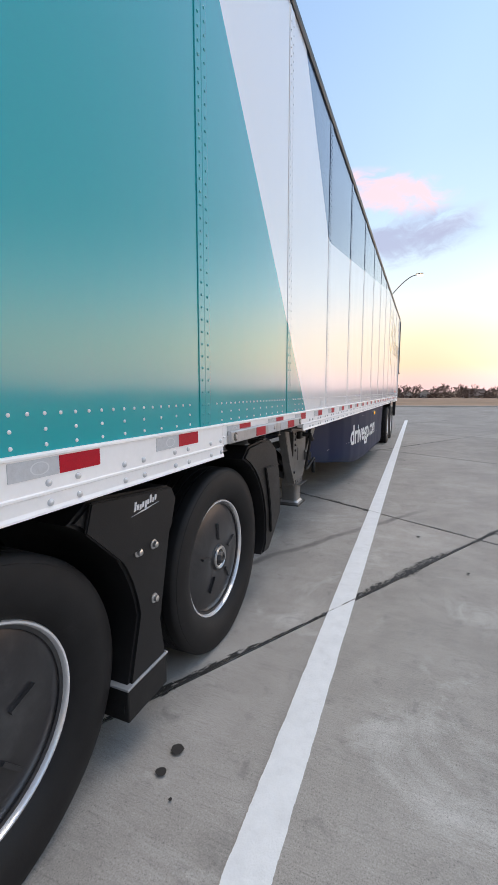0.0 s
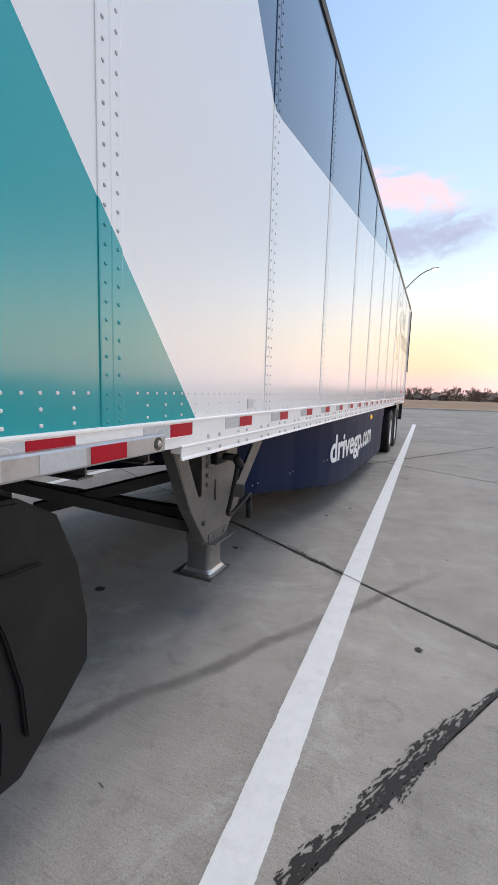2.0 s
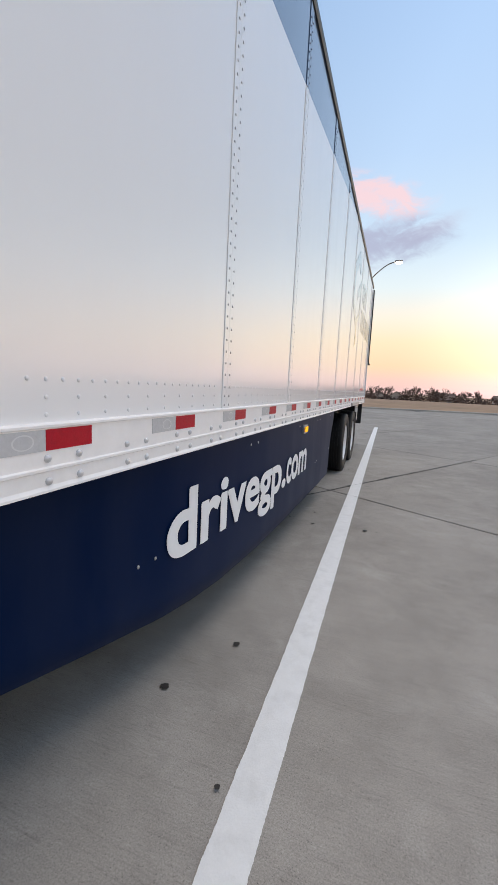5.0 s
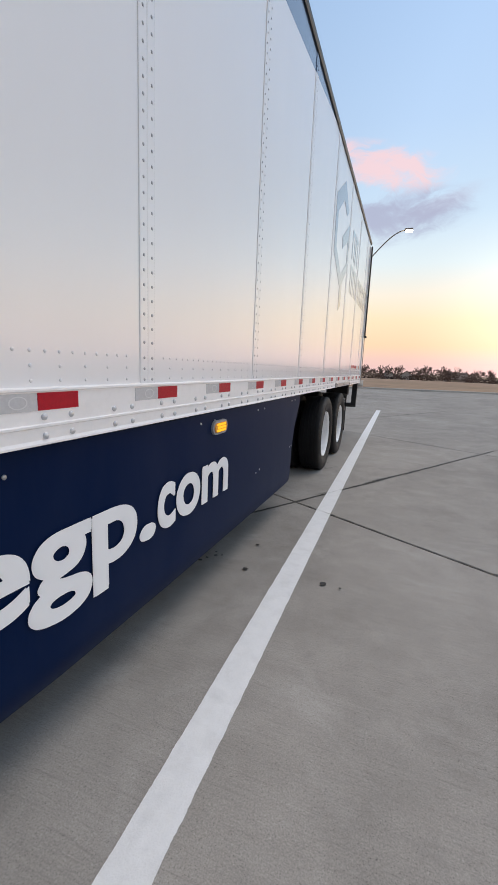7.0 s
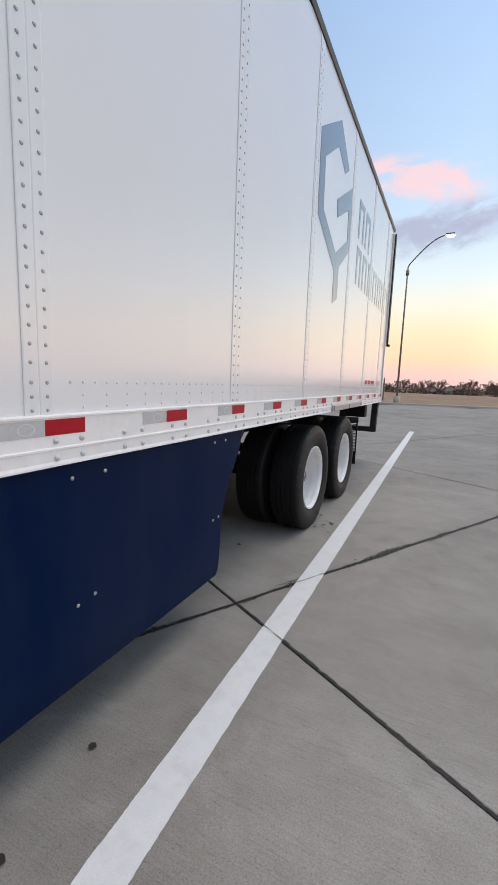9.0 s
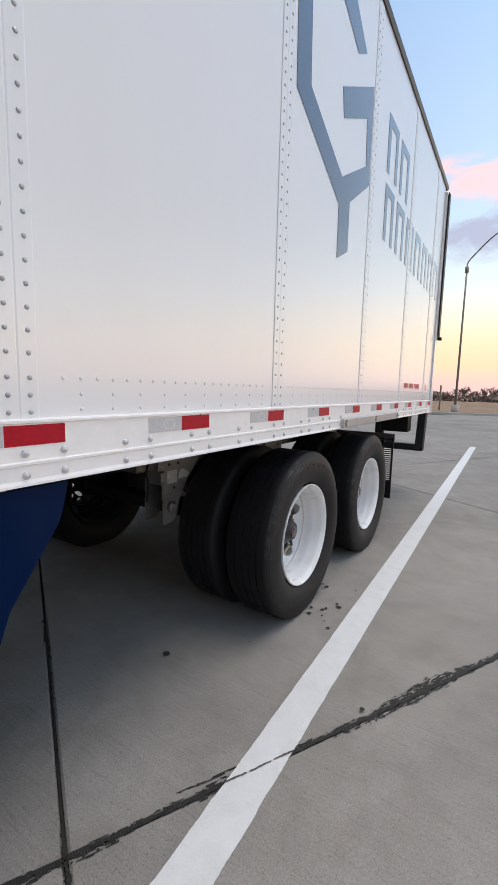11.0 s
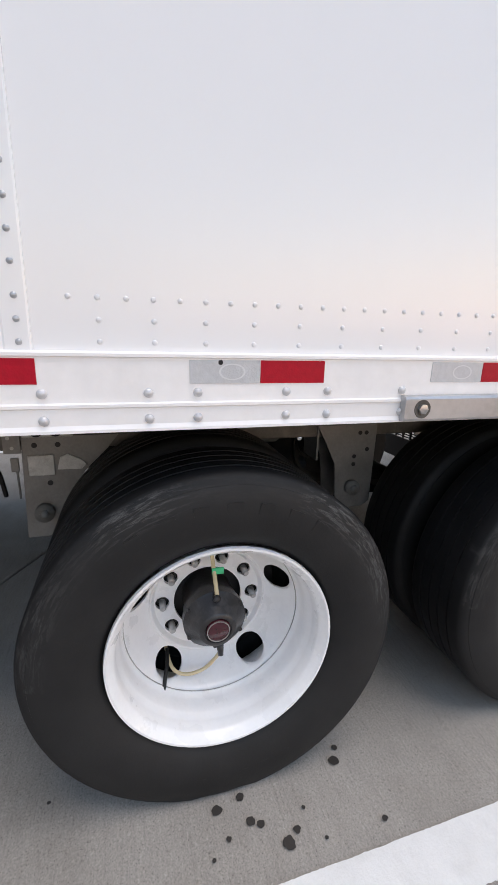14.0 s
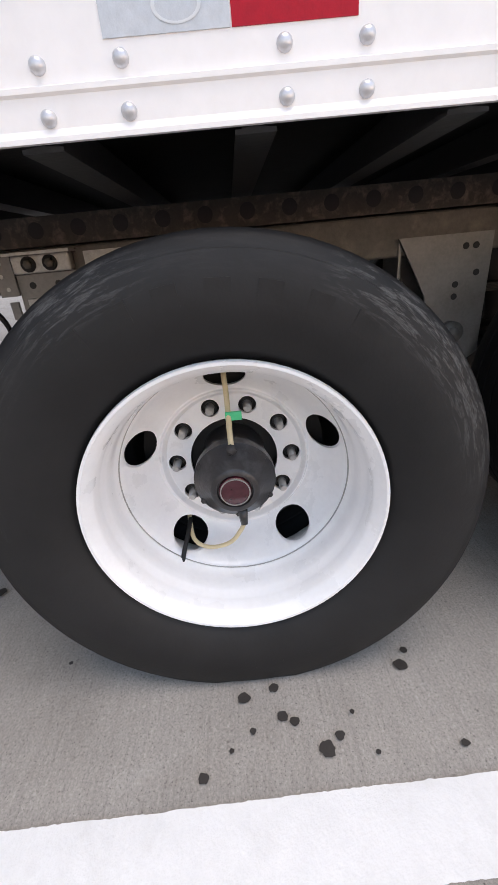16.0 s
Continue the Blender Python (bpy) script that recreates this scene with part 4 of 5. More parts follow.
def skirt_panel(side):
    """The skirt's sheet on one side, its lower edge rolled inwards."""
    bm = bmesh.new()
    grid = []
    for k in range(NZ + 1):
        row = []
        for i in range(NY + 1):
            yy = 5.6 + (skirt_end(0.28 + 0.82 * k / NZ) - 5.6) * i / NY
            z = skirt_low(yy) + (1.097 - skirt_low(yy)) * k / NZ
            lip = float(np.interp(yy, (8.5, 10.8), (0.034, 0.008))) * max(0.0, 1 - (z - skirt_low(yy)) / 0.12) ** 2
            x, xi = skirt_x(yy) - lip, skirt_x(yy) - 0.012 - lip
            if side < 0:
                x, xi = FAR - x, FAR - xi
            row.append((bm.verts.new((x, yy, z)), bm.verts.new((xi, yy, z))))
        grid.append(row)
    for k in range(NZ):
        for i in range(NY):
            for s in (0, 1):
                bm.faces.new([grid[a][b][s] for a, b in ((k, i), (k, i + 1), (k + 1, i + 1), (k + 1, i))])
    for i in range(NY):
        for k in (0, NZ):
            bm.faces.new((grid[k][i][0], grid[k][i + 1][0], grid[k][i + 1][1], grid[k][i][1]))
    for k in range(NZ):
        for i in (0, NY):
            bm.faces.new((grid[k][i][0], grid[k + 1][i][0], grid[k + 1][i][1], grid[k][i][1]))
    bmesh.ops.recalc_face_normals(bm, faces=bm.faces[:])
    return part("side_skirt", bm, SKIRT, trailer, "dark navy aerodynamic side skirt", 40)


skirt = skirt_panel(1)
skirt_panel(-1)
bolt_me = bpy.data.meshes.new("bolt")
tv, tf = dome_template(0.008, 0.005, 8)
bolt_me.from_pydata(tv, [], tf)
bolt_me.materials.append(STUD)
for y, z in ((5.8, 0.64), (5.868, 0.647), (6.44, 0.637), (6.5, 0.645), (7.15, 0.66), (7.25, 0.66), (8.2, 1.03), (8.32, 1.03), (9.45, 1.05), (9.62, 1.05), (10.35, 1.05), (10.5, 1.05), (10.36, 0.58), (10.44, 0.59), (11.3, 1.06), (11.42, 1.06), (11.3, 0.62), (11.36, 0.625)):
    o = new("bolt", bolt_me)
    o.parent = skirt
    o.location = (skirt_x(y), y, z)
for y in (6.5, 7.6, 8.8, 10.0, 11.2):
    bm = bmesh.new()
    beam(bm, (skirt_x(y) - 0.015, y, 0.55), (-0.75, y, 1.1), 0.04, 0.01)
    beam(bm, (skirt_x(y) - 0.02, y, 0.55), (skirt_x(y) - 0.02, y, 1.1), 0.03, 0.03)
    part("skirt_bracket", bm, UNDER, trailer)


def capsule(bm, y, z, half, r, x0, x1, inset=0.0):
    pts = []
    for side, a0 in ((1, -90), (-1, 90)):
        for k in range(9):
            a = radians(a0 + 180 * k / 8)
            pts.append((y + side * half + r * math.cos(a), z + r * math.sin(a)))
    sheet(bm, pts, x0, x1)
    return bm


lx = skirt_x(9.70)
lamp_body = part("marker_lamp", capsule(bmesh.new(), 9.672, 1.01, 0.058, 0.04, lx, lx + 0.014), BEZEL, trailer, "lit oval amber side marker lamp")
part("lens", capsule(bmesh.new(), 9.672, 1.01, 0.054, 0.027, lx + 0.014, lx + 0.02), AMBER, lamp_body, "amber ribbed lens")
tv, tf = dome_template(0.0085, 0.004, 8)
leds = [(lx + 0.0195, 9.672 + 0.017 * (c - 3) + (0.004 if r == 1 else 0), 1.01 + 0.017 * (r - 1)) for r in range(3) for c in range(7)]
scattered("led", (tv, tf), leds, AMBERLIT, lamp_body, "glowing amber diodes")

# web address on the skirt, following its curve
cu = bpy.data.curves.new("web_address", "FONT")
cu.body = "drivegp.com"
cu.size, cu.offset, cu.space_character = 0.415, 0.0065, 1.0
tmp = new("web_address", cu)
bpy.context.view_layer.update()
me = bpy.data.meshes.new_from_object(tmp.evaluated_get(bpy.context.evaluated_depsgraph_get()))
bpy.data.objects.remove(tmp)
bm = bmesh.new()
bm.from_mesh(me)
bmesh.ops.triangulate(bm, faces=bm.faces[:])
for c in np.arange(0.05, 4.0, 0.08):
    bmesh.ops.bisect_plane(bm, geom=bm.verts[:] + bm.edges[:] + bm.faces[:], plane_co=(c, 0, 0), plane_no=(1, 0, 0), dist=1e-5)
x_lo, x_hi = min(v.co.x for v in bm.verts), max(v.co.x for v in bm.verts)
bm.verts.index_update()
flat_text = [v.co.copy() for v in bm.verts]
faces_ = [[v.index for v in f.verts] for f in bm.faces]
bm.free()
bm = bmesh.new()
for k, (dy, dz) in enumerate(((0, 0), (0.008, 0.003), (-0.008, -0.003), (0.004, -0.005), (-0.004, 0.005))):
    vs = []
    for c in flat_text:
        y = 7.32 + dy + (c.x - x_lo) / (x_hi - x_lo) * (9.822 - 7.32)
        y = float(np.interp(y, (7.3, 8.3, 8.77, 8.847, 8.935, 9.14, 9.19, 9.417, 9.83), (7.3, 8.32, 8.83, 8.915, 9.03, 9.17, 9.215, 9.417, 9.82)))
        vs.append(bm.verts.new((skirt_x(y) + 0.005 + 0.0007 * k, y, 0.615 + dz + c.y * 1.02)))
    for f in faces_:
        bm.faces.new([vs[i] for i in f])
for f in bm.faces:
    f.normal_update()
    if f.normal.x < 0:
        f.normal_flip()
part("web_address", bm, LETTER, skirt, "white lettering of a web address")


# ---------------------------------------------------------------- wheels
def tyre_profile(wid, r, bead):
    """(x, r) from the outer bead over the tread to the inner bead; the outer face lies at x = 0."""
    h = r - bead
    p = [(-0.066, bead - 0.004), (-0.04, bead + 0.006), (-0.022, bead + 0.022), (-0.006, bead + 0.05), (0.005, bead + 0.45 * h), (0.004, bead + 0.62 * h), (-0.003, bead + 0.8 * h), (-0.008, bead + 0.86 * h), (-0.010, bead + 0.865 * h), (-0.016, bead + 0.95 * h), (-0.026, r - 0.003)]
    t0, t1 = -0.032, -wid + 0.032
    n = 4
    p.append((t0, r))
    for k in range(n):
        c = t0 + (t1 - t0) * (k + 1) / (n + 1)
        p += [(c + 0.004, r), (c + 0.003, r - 0.007), (c - 0.003, r - 0.007), (c - 0.004, r)]
    p.append((t1, r))
    q = [(-wid - x, rr) for x, rr in p[:11]][::-1]
    return p + q


def moved(bm, x, y, z):
    bmesh.ops.translate(bm, verts=bm.verts[:], vec=(x, y, z))
    return bm


def grounded(bm):
    """Flatten the tread where it meets the ground."""
    for v in bm.verts:
        if v.co.z < 0.0015:
            v.co.z = 0.0015
    return bm


def disc_with_holes(bm, x_of, r0, r1, holes, rings, steps):
    """Dished annulus with clean oval holes; holes: (angle, centre radius, half width along, half width across). Holes get a rim turned inwards."""
    pts, edges_, rims = [], [], []
    radii = sorted(set([r0 + (r1 - r0) * k / 12 for k in range(13) if not 0.17 < r0 + (r1 - r0) * k / 12 < 0.195] + list(rings)))
    rings = len(radii) - 1
    for k, r in enumerate(radii):
        first = len(pts)
        for i in range(steps):
            a = 2 * math.pi * i / steps
            p = Vector((r * math.cos(a), r * math.sin(a)))
            if 0 < k < rings and any(((p.x * math.cos(b) + p.y * math.sin(b) - cr) / (rr + 0.003)) ** 2 + ((-p.x * math.sin(b) + p.y * math.cos(b)) / (ra + 0.003)) ** 2 < 1 for b, cr, ra, rr in holes):
                continue
            pts.append(p)
        if k in (0, rings) or 0.17 < r < 0.1935:
            edges_ += [(first + i, first + (i + 1) % steps) for i in range(steps)]
    for b, cr, ra, rr in holes:
        first = len(pts)
        for i in range(28):
            t = 2 * math.pi * i / 28
            u, v = cr + rr * math.cos(t), ra * math.sin(t)
            pts.append(Vector((u * math.cos(b) - v * math.sin(b), u * math.sin(b) + v * math.cos(b))))
        edges_ += [(first + i, first + (i + 1) % 28) for i in range(28)]
        rims.append([pts[first + i] for i in range(28)])
    v2, _, f2, _, _, _ = geometry.delaunay_2d_cdt(pts, edges_, [], 0, 1e-6)
    vs = [bm.verts.new((x_of(p.length), p.x, p.y)) for p in v2]
    for f in f2:
        c = sum((v2[i] for i in f), Vector((0, 0))) / len(f)
        if c.length < r0 * 0.999 or any(((c.x * math.cos(b) + c.y * math.sin(b) - cr) / rr) ** 2 + ((-c.x * math.sin(b) + c.y * math.cos(b)) / ra) ** 2 < 0.999 for b, cr, ra, rr in holes):
            continue
        bm.faces.new([vs[i] for i in f])
    for rim in rims:
        a = [bm.verts.new((x_of(p.length), p.x, p.y)) for p in rim]
        b = [bm.verts.new((x_of(p.length) - 0.012, p.x, p.y)) for p in rim]
        for i in range(28):
            bm.faces.new((a[i], a[(i + 1) % 28], b[(i + 1) % 28], b[i]))
    bmesh.ops.delete(bm, geom=[v for v in bm.verts if not v.link_faces], context="VERTS")


HAND = [(radians(a), 0.2295, 0.048, 0.032) for a in (90, 18, 162, 234, 306)]
NUT = [(radians(90 + 18 + 36 * k), 0.147, 0.0222, 0.0222) for k in range(10)]


WHEEL_Z, WHEEL_SCALE = 0.486, 0.987


def trailer_wheel(y, x, hoses, name_parent, outer=True, scuffed=True):
    """White disc wheel whose outer flange stands at x; y is the axle. Without outer, the rim is coloured black as if in
    shade.
    """
    prof = [(-0.004, 0.298), (0.006, 0.306), (0.006, 0.312), (-0.004, 0.314), (-0.014, 0.306), (-0.016, 0.300)]
    barrel = [(-0.004, 0.298), (-0.016, 0.289), (-0.024, 0.286), (-0.052, 0.285), (-0.06, 0.284), (-0.074, 0.2785), (-0.082, 0.2765), (-0.1, 0.275), (-0.118, 0.2745), (-0.13, 0.2725), (-0.139, 0.267), (-0.1405, 0.2685), (-0.1465, 0.2685), (-0.149, 0.265)]
    bm = lathe(prof, 96)
    lathe(barrel, 96, bm=bm)
    lathe([(-0.016, 0.300), (-0.05, 0.29), (-0.2, 0.28), (-0.25, 0.3)], 48, bm=bm)

    def xd(r):
        return float(np.interp(r, (0.10, 0.1725, 0.176, 0.1795, 0.183, 0.1865, 0.1895, 0.193, 0.213, 0.23, 0.247, 0.258, 0.265), (-0.248, -0.248, -0.245, -0.238, -0.2345, -0.2345, -0.239, -0.2395, -0.2255, -0.2065, -0.1815, -0.1625, -0.149)))

    disc_with_holes(bm, xd, 0.111, 0.265, HAND + NUT, (0.1725, 0.176, 0.1795, 0.183, 0.1865, 0.1895, 0.193, 0.239, 0.247, 0.258), 96)
    lathe([(-0.246, 0.111), (-0.258, 0.111)], 96, bm=bm)
    bmesh.ops.recalc_face_normals(bm, faces=bm.faces[:])
    for v in bm.verts:
        v.co.y, v.co.z = v.co.y * WHEEL_SCALE, v.co.z * WHEEL_SCALE
    # non-outer rims: white wheels given the underside black, shade put into the colour
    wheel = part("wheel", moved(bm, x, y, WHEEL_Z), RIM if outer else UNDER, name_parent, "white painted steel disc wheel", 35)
    part("tyre", grounded(moved(lathe(tyre_profile(0.285, 0.507, 0.304), 96), x + 0.026, y, 0.4885)), WORN[0 if y < 14 else 1] if scuffed else RUBBER2, wheel, "black worn truck tyre", 40)
    if not outer:
        return wheel
    # darker ring that paints the shade in the groove between barrel and disc
    part("disc_seam", moved(lathe([(-0.1435, 0.2655), (-0.1435, 0.2615)], 96), x, y, WHEEL_Z), BRIGHT, wheel)
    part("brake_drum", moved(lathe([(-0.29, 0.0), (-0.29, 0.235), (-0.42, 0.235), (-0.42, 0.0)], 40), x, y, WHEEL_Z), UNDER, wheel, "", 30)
    part("hub", moved(lathe([(-0.3, 0.078), (-0.21, 0.08), (-0.2, 0.086), (-0.165, 0.088), (-0.16, 0.094), (-0.135, 0.094), (-0.13, 0.088), (-0.118, 0.08), (-0.1, 0.06), (-0.088, 0.055), (-0.083, 0.05), (-0.082, 0.040), (-0.088, 0.038), (-0.088, 0.0)], 48), x, y, WHEEL_Z), HUB, wheel, "dark grey hub with filler cap", 40)
    part("sight_glass", moved(lathe([(-0.0905, 0.037), (-0.082, 0.035), (-0.080, 0.030), (-0.081, 0.0)], 32), x, y, WHEEL_Z), REDGLASS, wheel, "dark red round sight glass", 40)
    part("glass_ring", moved(lathe([(-0.0835, 0.031), (-0.0785, 0.031), (-0.0785, 0.0335), (-0.0835, 0.0335)], 32), x, y, WHEEL_Z), STUD, wheel, "", 40)
    for k in range(6):
        a = radians(30 + 60 * k)
        bm = bmesh.new()
        rod(bm, (x - 0.14, y + 0.089 * math.cos(a), WHEEL_Z + 0.089 * math.sin(a)), (x - 0.126, y + 0.089 * math.cos(a), WHEEL_Z + 0.089 * math.sin(a)), 0.007, 6)
        part("cap_bolt", bm, HUB, wheel)
    for a, cr, _, _ in NUT:
        cy, cz = y + WHEEL_SCALE * cr * math.cos(a), WHEEL_Z + WHEEL_SCALE * cr * math.sin(a)
        bm = moved(lathe([(-0.281, 0.0), (-0.281, 0.03), (-0.274, 0.03), (-0.274, 0.0165), (-0.257, 0.0155), (-0.255, 0.0108), (-0.219, 0.0098), (-0.215, 0.0065), (-0.215, 0.0)], 12), x, cy, cz)
        for f in bm.faces:
            if f.calc_center_median().x > x - 0.2515:
                f.material_index = 1
        part("wheel_stud", bm, [UNDER, STUD], wheel, "zinc stud in a black nut", 30)
    if hoses:
        bm = bmesh.new()
        tube(bm, ((x - 0.105, y + 0.002, WHEEL_Z + 0.085), (x - 0.12, y + 0.001, WHEEL_Z + 0.11), (x - 0.19, y, WHEEL_Z + 0.19), (x - 0.212, y - 0.002, WHEEL_Z + 0.226), (x - 0.28, y - 0.002, WHEEL_Z + 0.232)), 0.0062)
        part("hose", bm, HOSE, wheel, "cream inflation hose", 60)
        bm = bmesh.new()
        tube(bm, ((x - 0.105, y + 0.012, WHEEL_Z - 0.085), (x - 0.13, y + 0.005, WHEEL_Z - 0.13), (x - 0.155, y - 0.03, WHEEL_Z - 0.19), (x - 0.165, y - 0.085, WHEEL_Z - 0.207), (x - 0.185, y - 0.125, WHEEL_Z - 0.19), (x - 0.26, y - 0.14, WHEEL_Z - 0.16)), 0.0055)
        part("hose", bm, HOSE, wheel, "cream inflation hose", 60)
        bm = bmesh.new()
        tube(bm, ((x - 0.24, y - 0.135, WHEEL_Z - 0.165), (x - 0.19, y - 0.14, WHEEL_Z - 0.18), (x - 0.155, y - 0.15, WHEEL_Z - 0.205), (x - 0.135, y - 0.155, WHEEL_Z - 0.225)), 0.0062)
        part("valve_stem", bm, BLACKPL, wheel, "", 60)
        part("tag", boxes((x - 0.158, x - 0.15, y - 0.006, y + 0.03, 0.625, 0.645), bevel=0.002), GREEN, wheel, "small green plastic tag")
        bm = bmesh.new()
        rod(bm, (x - 0.12, y, WHEEL_Z + 0.082), (x - 0.1, y, WHEEL_Z + 0.095), 0.011, 8)
        part("hose_fitting", bm, HUB, wheel, "", 40)
        bm = bmesh.new()
        rod(bm, (x - 0.11, y + 0.01, WHEEL_Z - 0.06), (x - 0.1, y + 0.012, WHEEL_Z - 0.1), 0.013, 8, 0.008)
        part("hose_fitting", bm, HUB, wheel, "", 40)
    # moulded sidewall marks as plain raised blocks
    for k, a in enumerate((122, 110, 99, 88, 77, 66, 55, 296, 287, 278, 269, 260)):
        low, high, half = (0.398, 0.434, 2.6) if k < 7 else (0.402, 0.424, 1.8)
        bm = bmesh.new()
        ring = [bm.verts.new((x + 0.0302 + dx, y + r * math.cos(radians(a + e)), 0.494 + r * math.sin(radians(a + e)))) for dx in (-0.001, 0.0009) for r, e in ((low, -half), (low, half), (high, half), (high, -half))]
        bm.faces.new(ring[4:])
        for q in range(4):
            bm.faces.new((ring[q], ring[(q + 1) % 4], ring[4 + (q + 1) % 4], ring[4 + q]))
        bmesh.ops.recalc_face_normals(bm, faces=bm.faces[:])
        part("sidewall_mark", bm, WORN[0 if y < 14 else 1], wheel)
    return wheel


AXLES = (13.2195, 14.492)
for n_, y in enumerate(AXLES):
    trailer_wheel(y, -0.024, True, trailer)
    # inner and far-side wheels, their rims blackened in place of shade
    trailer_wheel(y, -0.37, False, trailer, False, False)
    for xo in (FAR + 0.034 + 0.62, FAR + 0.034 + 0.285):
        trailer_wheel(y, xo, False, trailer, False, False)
    bm = bmesh.new()
    rod(bm, (-0.5, y, 0.480), (FAR + 0.5, y, 0.480), 0.065, 16)
    part("axle", bm, UNDER, trailer, "", 40)

# slider frame, hangers and springs
for x in (-0.72, FAR + 0.72):
    bm = bmesh.new()
    box(bm, x - 0.05, x + 0.05, 11.9, 15.6, 1.02, 1.095)
    part("body_rail", bm, RUSTY, trailer, "dirty brown steel slider rail")
    bm = bmesh.new()
    rod(bm, (x + 0.048, 0, 1.06), (x + 0.0512, 0, 1.06), 0.022, 14)
    hole = mesh_of("pin_hole", bm, UNDER)
    for k in range(30 if x > -1 else 0):
        o = new("pin_hole", hole)
        o.parent, o.location = trailer, (0, 12.0 + 0.12 * k, 0)
    part("slider_rail", boxes((x - 0.06, x + 0.06, 12.45, 15.45, 0.90, 1.015), bevel=0.006), STEEL, trailer, "grey-brown steel bogie rail")
    front_shape = ((12.64, 0.95), (12.96, 0.95), (12.92, 0.90), (12.84, 0.82), (12.77, 0.71), (12.74, 0.60), (12.70, 0.575), (12.63, 0.575))
    rear_shape = ((13.75, 0.95), (14.03, 0.95), (14.025, 0.60), (13.99, 0.575), (13.89, 0.575), (13.855, 0.62), (13.84, 0.78), (13.80, 0.86))
    for shape, shift, pivot, holes in ((front_shape, 0.0, (12.695, 0.672), ((12.68, 0.92), (12.755, 0.92), (12.72, 0.78))),
                                       (rear_shape, 0.0, (13.928, 0.671), ((13.93, 0.81), (13.93, 0.775), (13.95, 0.915), (13.98, 0.915), (13.99, 0.84))),
                                       (rear_shape, 1.27, (13.928, 0.671), ((13.93, 0.81), (13.93, 0.775)))):
        bm = bmesh.new()
        for side in (-0.075, 0.066):
            sheet(bm, [(y + shift, z) for y, z in shape], x + side, x + side + 0.009)
        hanger = part("spring_hanger", bm, GALV, trailer, "grey steel spring hanger plate")
        part("hanger_web", boxes((x - 0.066, x + 0.066, shape[0][0] + shift + 0.004, shape[0][0] + shift + 0.012, 0.80, 0.948)), GALV, hanger)
        bm = bmesh.new()
        py = pivot[0] + shift
        rod(bm, (x + 0.07, py, pivot[1]), (x + 0.1, py, pivot[1]), 0.033, 16)
        rod(bm, (x + 0.09, py, pivot[1]), (x + 0.112, py, pivot[1]), 0.017, 6)
        part("pivot_bolt", bm, GALV, hanger, "", 30)
        for hy, hz in holes:
            bm = bmesh.new()
            rod(bm, (x + 0.073, hy + shift, hz), (x + 0.0765, hy + shift, hz), 0.0095, 12)
            part("bolt_hole", bm, UNDER, hanger)
    for y in AXLES:
        bm = bmesh.new()
        for k in range(3):
            box(bm, x - 0.04, x + 0.04, y - 0.5 + 0.08 * k, y + 0.5 - 0.08 * k, 0.62 + 0.016 * k, 0.634 + 0.016 * k)
        part("leaf_spring", bm, UNDER, trailer)
part("worn_pad", boxes((-0.645, -0.638, 12.655, 12.74, 0.81, 0.885), bevel=0.003), BRIGHT, trailer, "pale worn pad on the hanger")
bm = sheet(bmesh.new(), ((12.748, 0.83), (12.83, 0.828), (12.845, 0.845), (12.83, 0.862), (12.785, 0.885), (12.76, 0.875)), -0.645, -0.638)
part("worn_pad", bm, BRIGHT, trailer, "pale pointed pad on the hanger")
part("maker_plate", boxes((-0.6605, -0.6565, 12.84, 13.0, 0.962, 0.998)), BRIGHT, trailer, "pale data plate on the slider rail")
bm = bmesh.new()
box(bm, -0.66, -0.62, 12.645, 12.81, 0.952, 1.0, 0.006)
box(bm, -0.66, -0.60, 12.635, 12.82, 1.0, 1.008)
bracket = part("pin_bracket", bm, BRIGHT, trailer, "pale bolted bracket")
for y in (12.695, 12.755):
    bm = bmesh.new()
    rod(bm, (-0.62, y, 0.976), (-0.616, y, 0.976), 0.021, 14)
    part("socket", bm, UNDER, bracket, "", 30)
    bm = bmesh.new()
    rod(bm, (-0.617, y, 0.976), (-0.608, y, 0.976), 0.012, 6)
    part("bolt", bm, STEEL, bracket, "", 30)
strap = part("end_plate", boxes((-0.645, -0.637, 12.585, 12.638, 0.895, 1.0)), GALV, trailer, "perforated end plate")
for y, z in ((12.605, 0.985), (12.602, 0.95), (12.612, 0.915)):
    bm = bmesh.new()
    rod(bm, (-0.638, y, z), (-0.6345, y, z), 0.006, 8)
    part("rivet", bm, BRIGHT, strap)
bm = bmesh.new()
box(bm, -0.645, -0.635, 12.603, 12.628, 0.83, 0.88, 0.002)
rod(bm, (-0.64, 12.62, 0.84), (-0.64, 12.622, 0.73), 0.004, 6)
part("valve_rod", bm, GALV, strap)
bm = bmesh.new()
for y in (12.1, 12.3):
    rod(bm, (-1.0, y - 0.45, 0.76), (-1.7, y - 0.45, 0.76), 0.12, 16)
part("air_tank", bm, UNDER, trailer, "black cylinder air tank", 40)
bm = bmesh.new()
tube(bm, ((-0.65, 12.55, 1.0), (-0.66, 12.52, 0.9), (-0.68, 12.55, 0.82), (-0.7, 12.56, 0.72)), 0.008, 8)
part("air_line", bm, BLACKPL, trailer, "", 60)

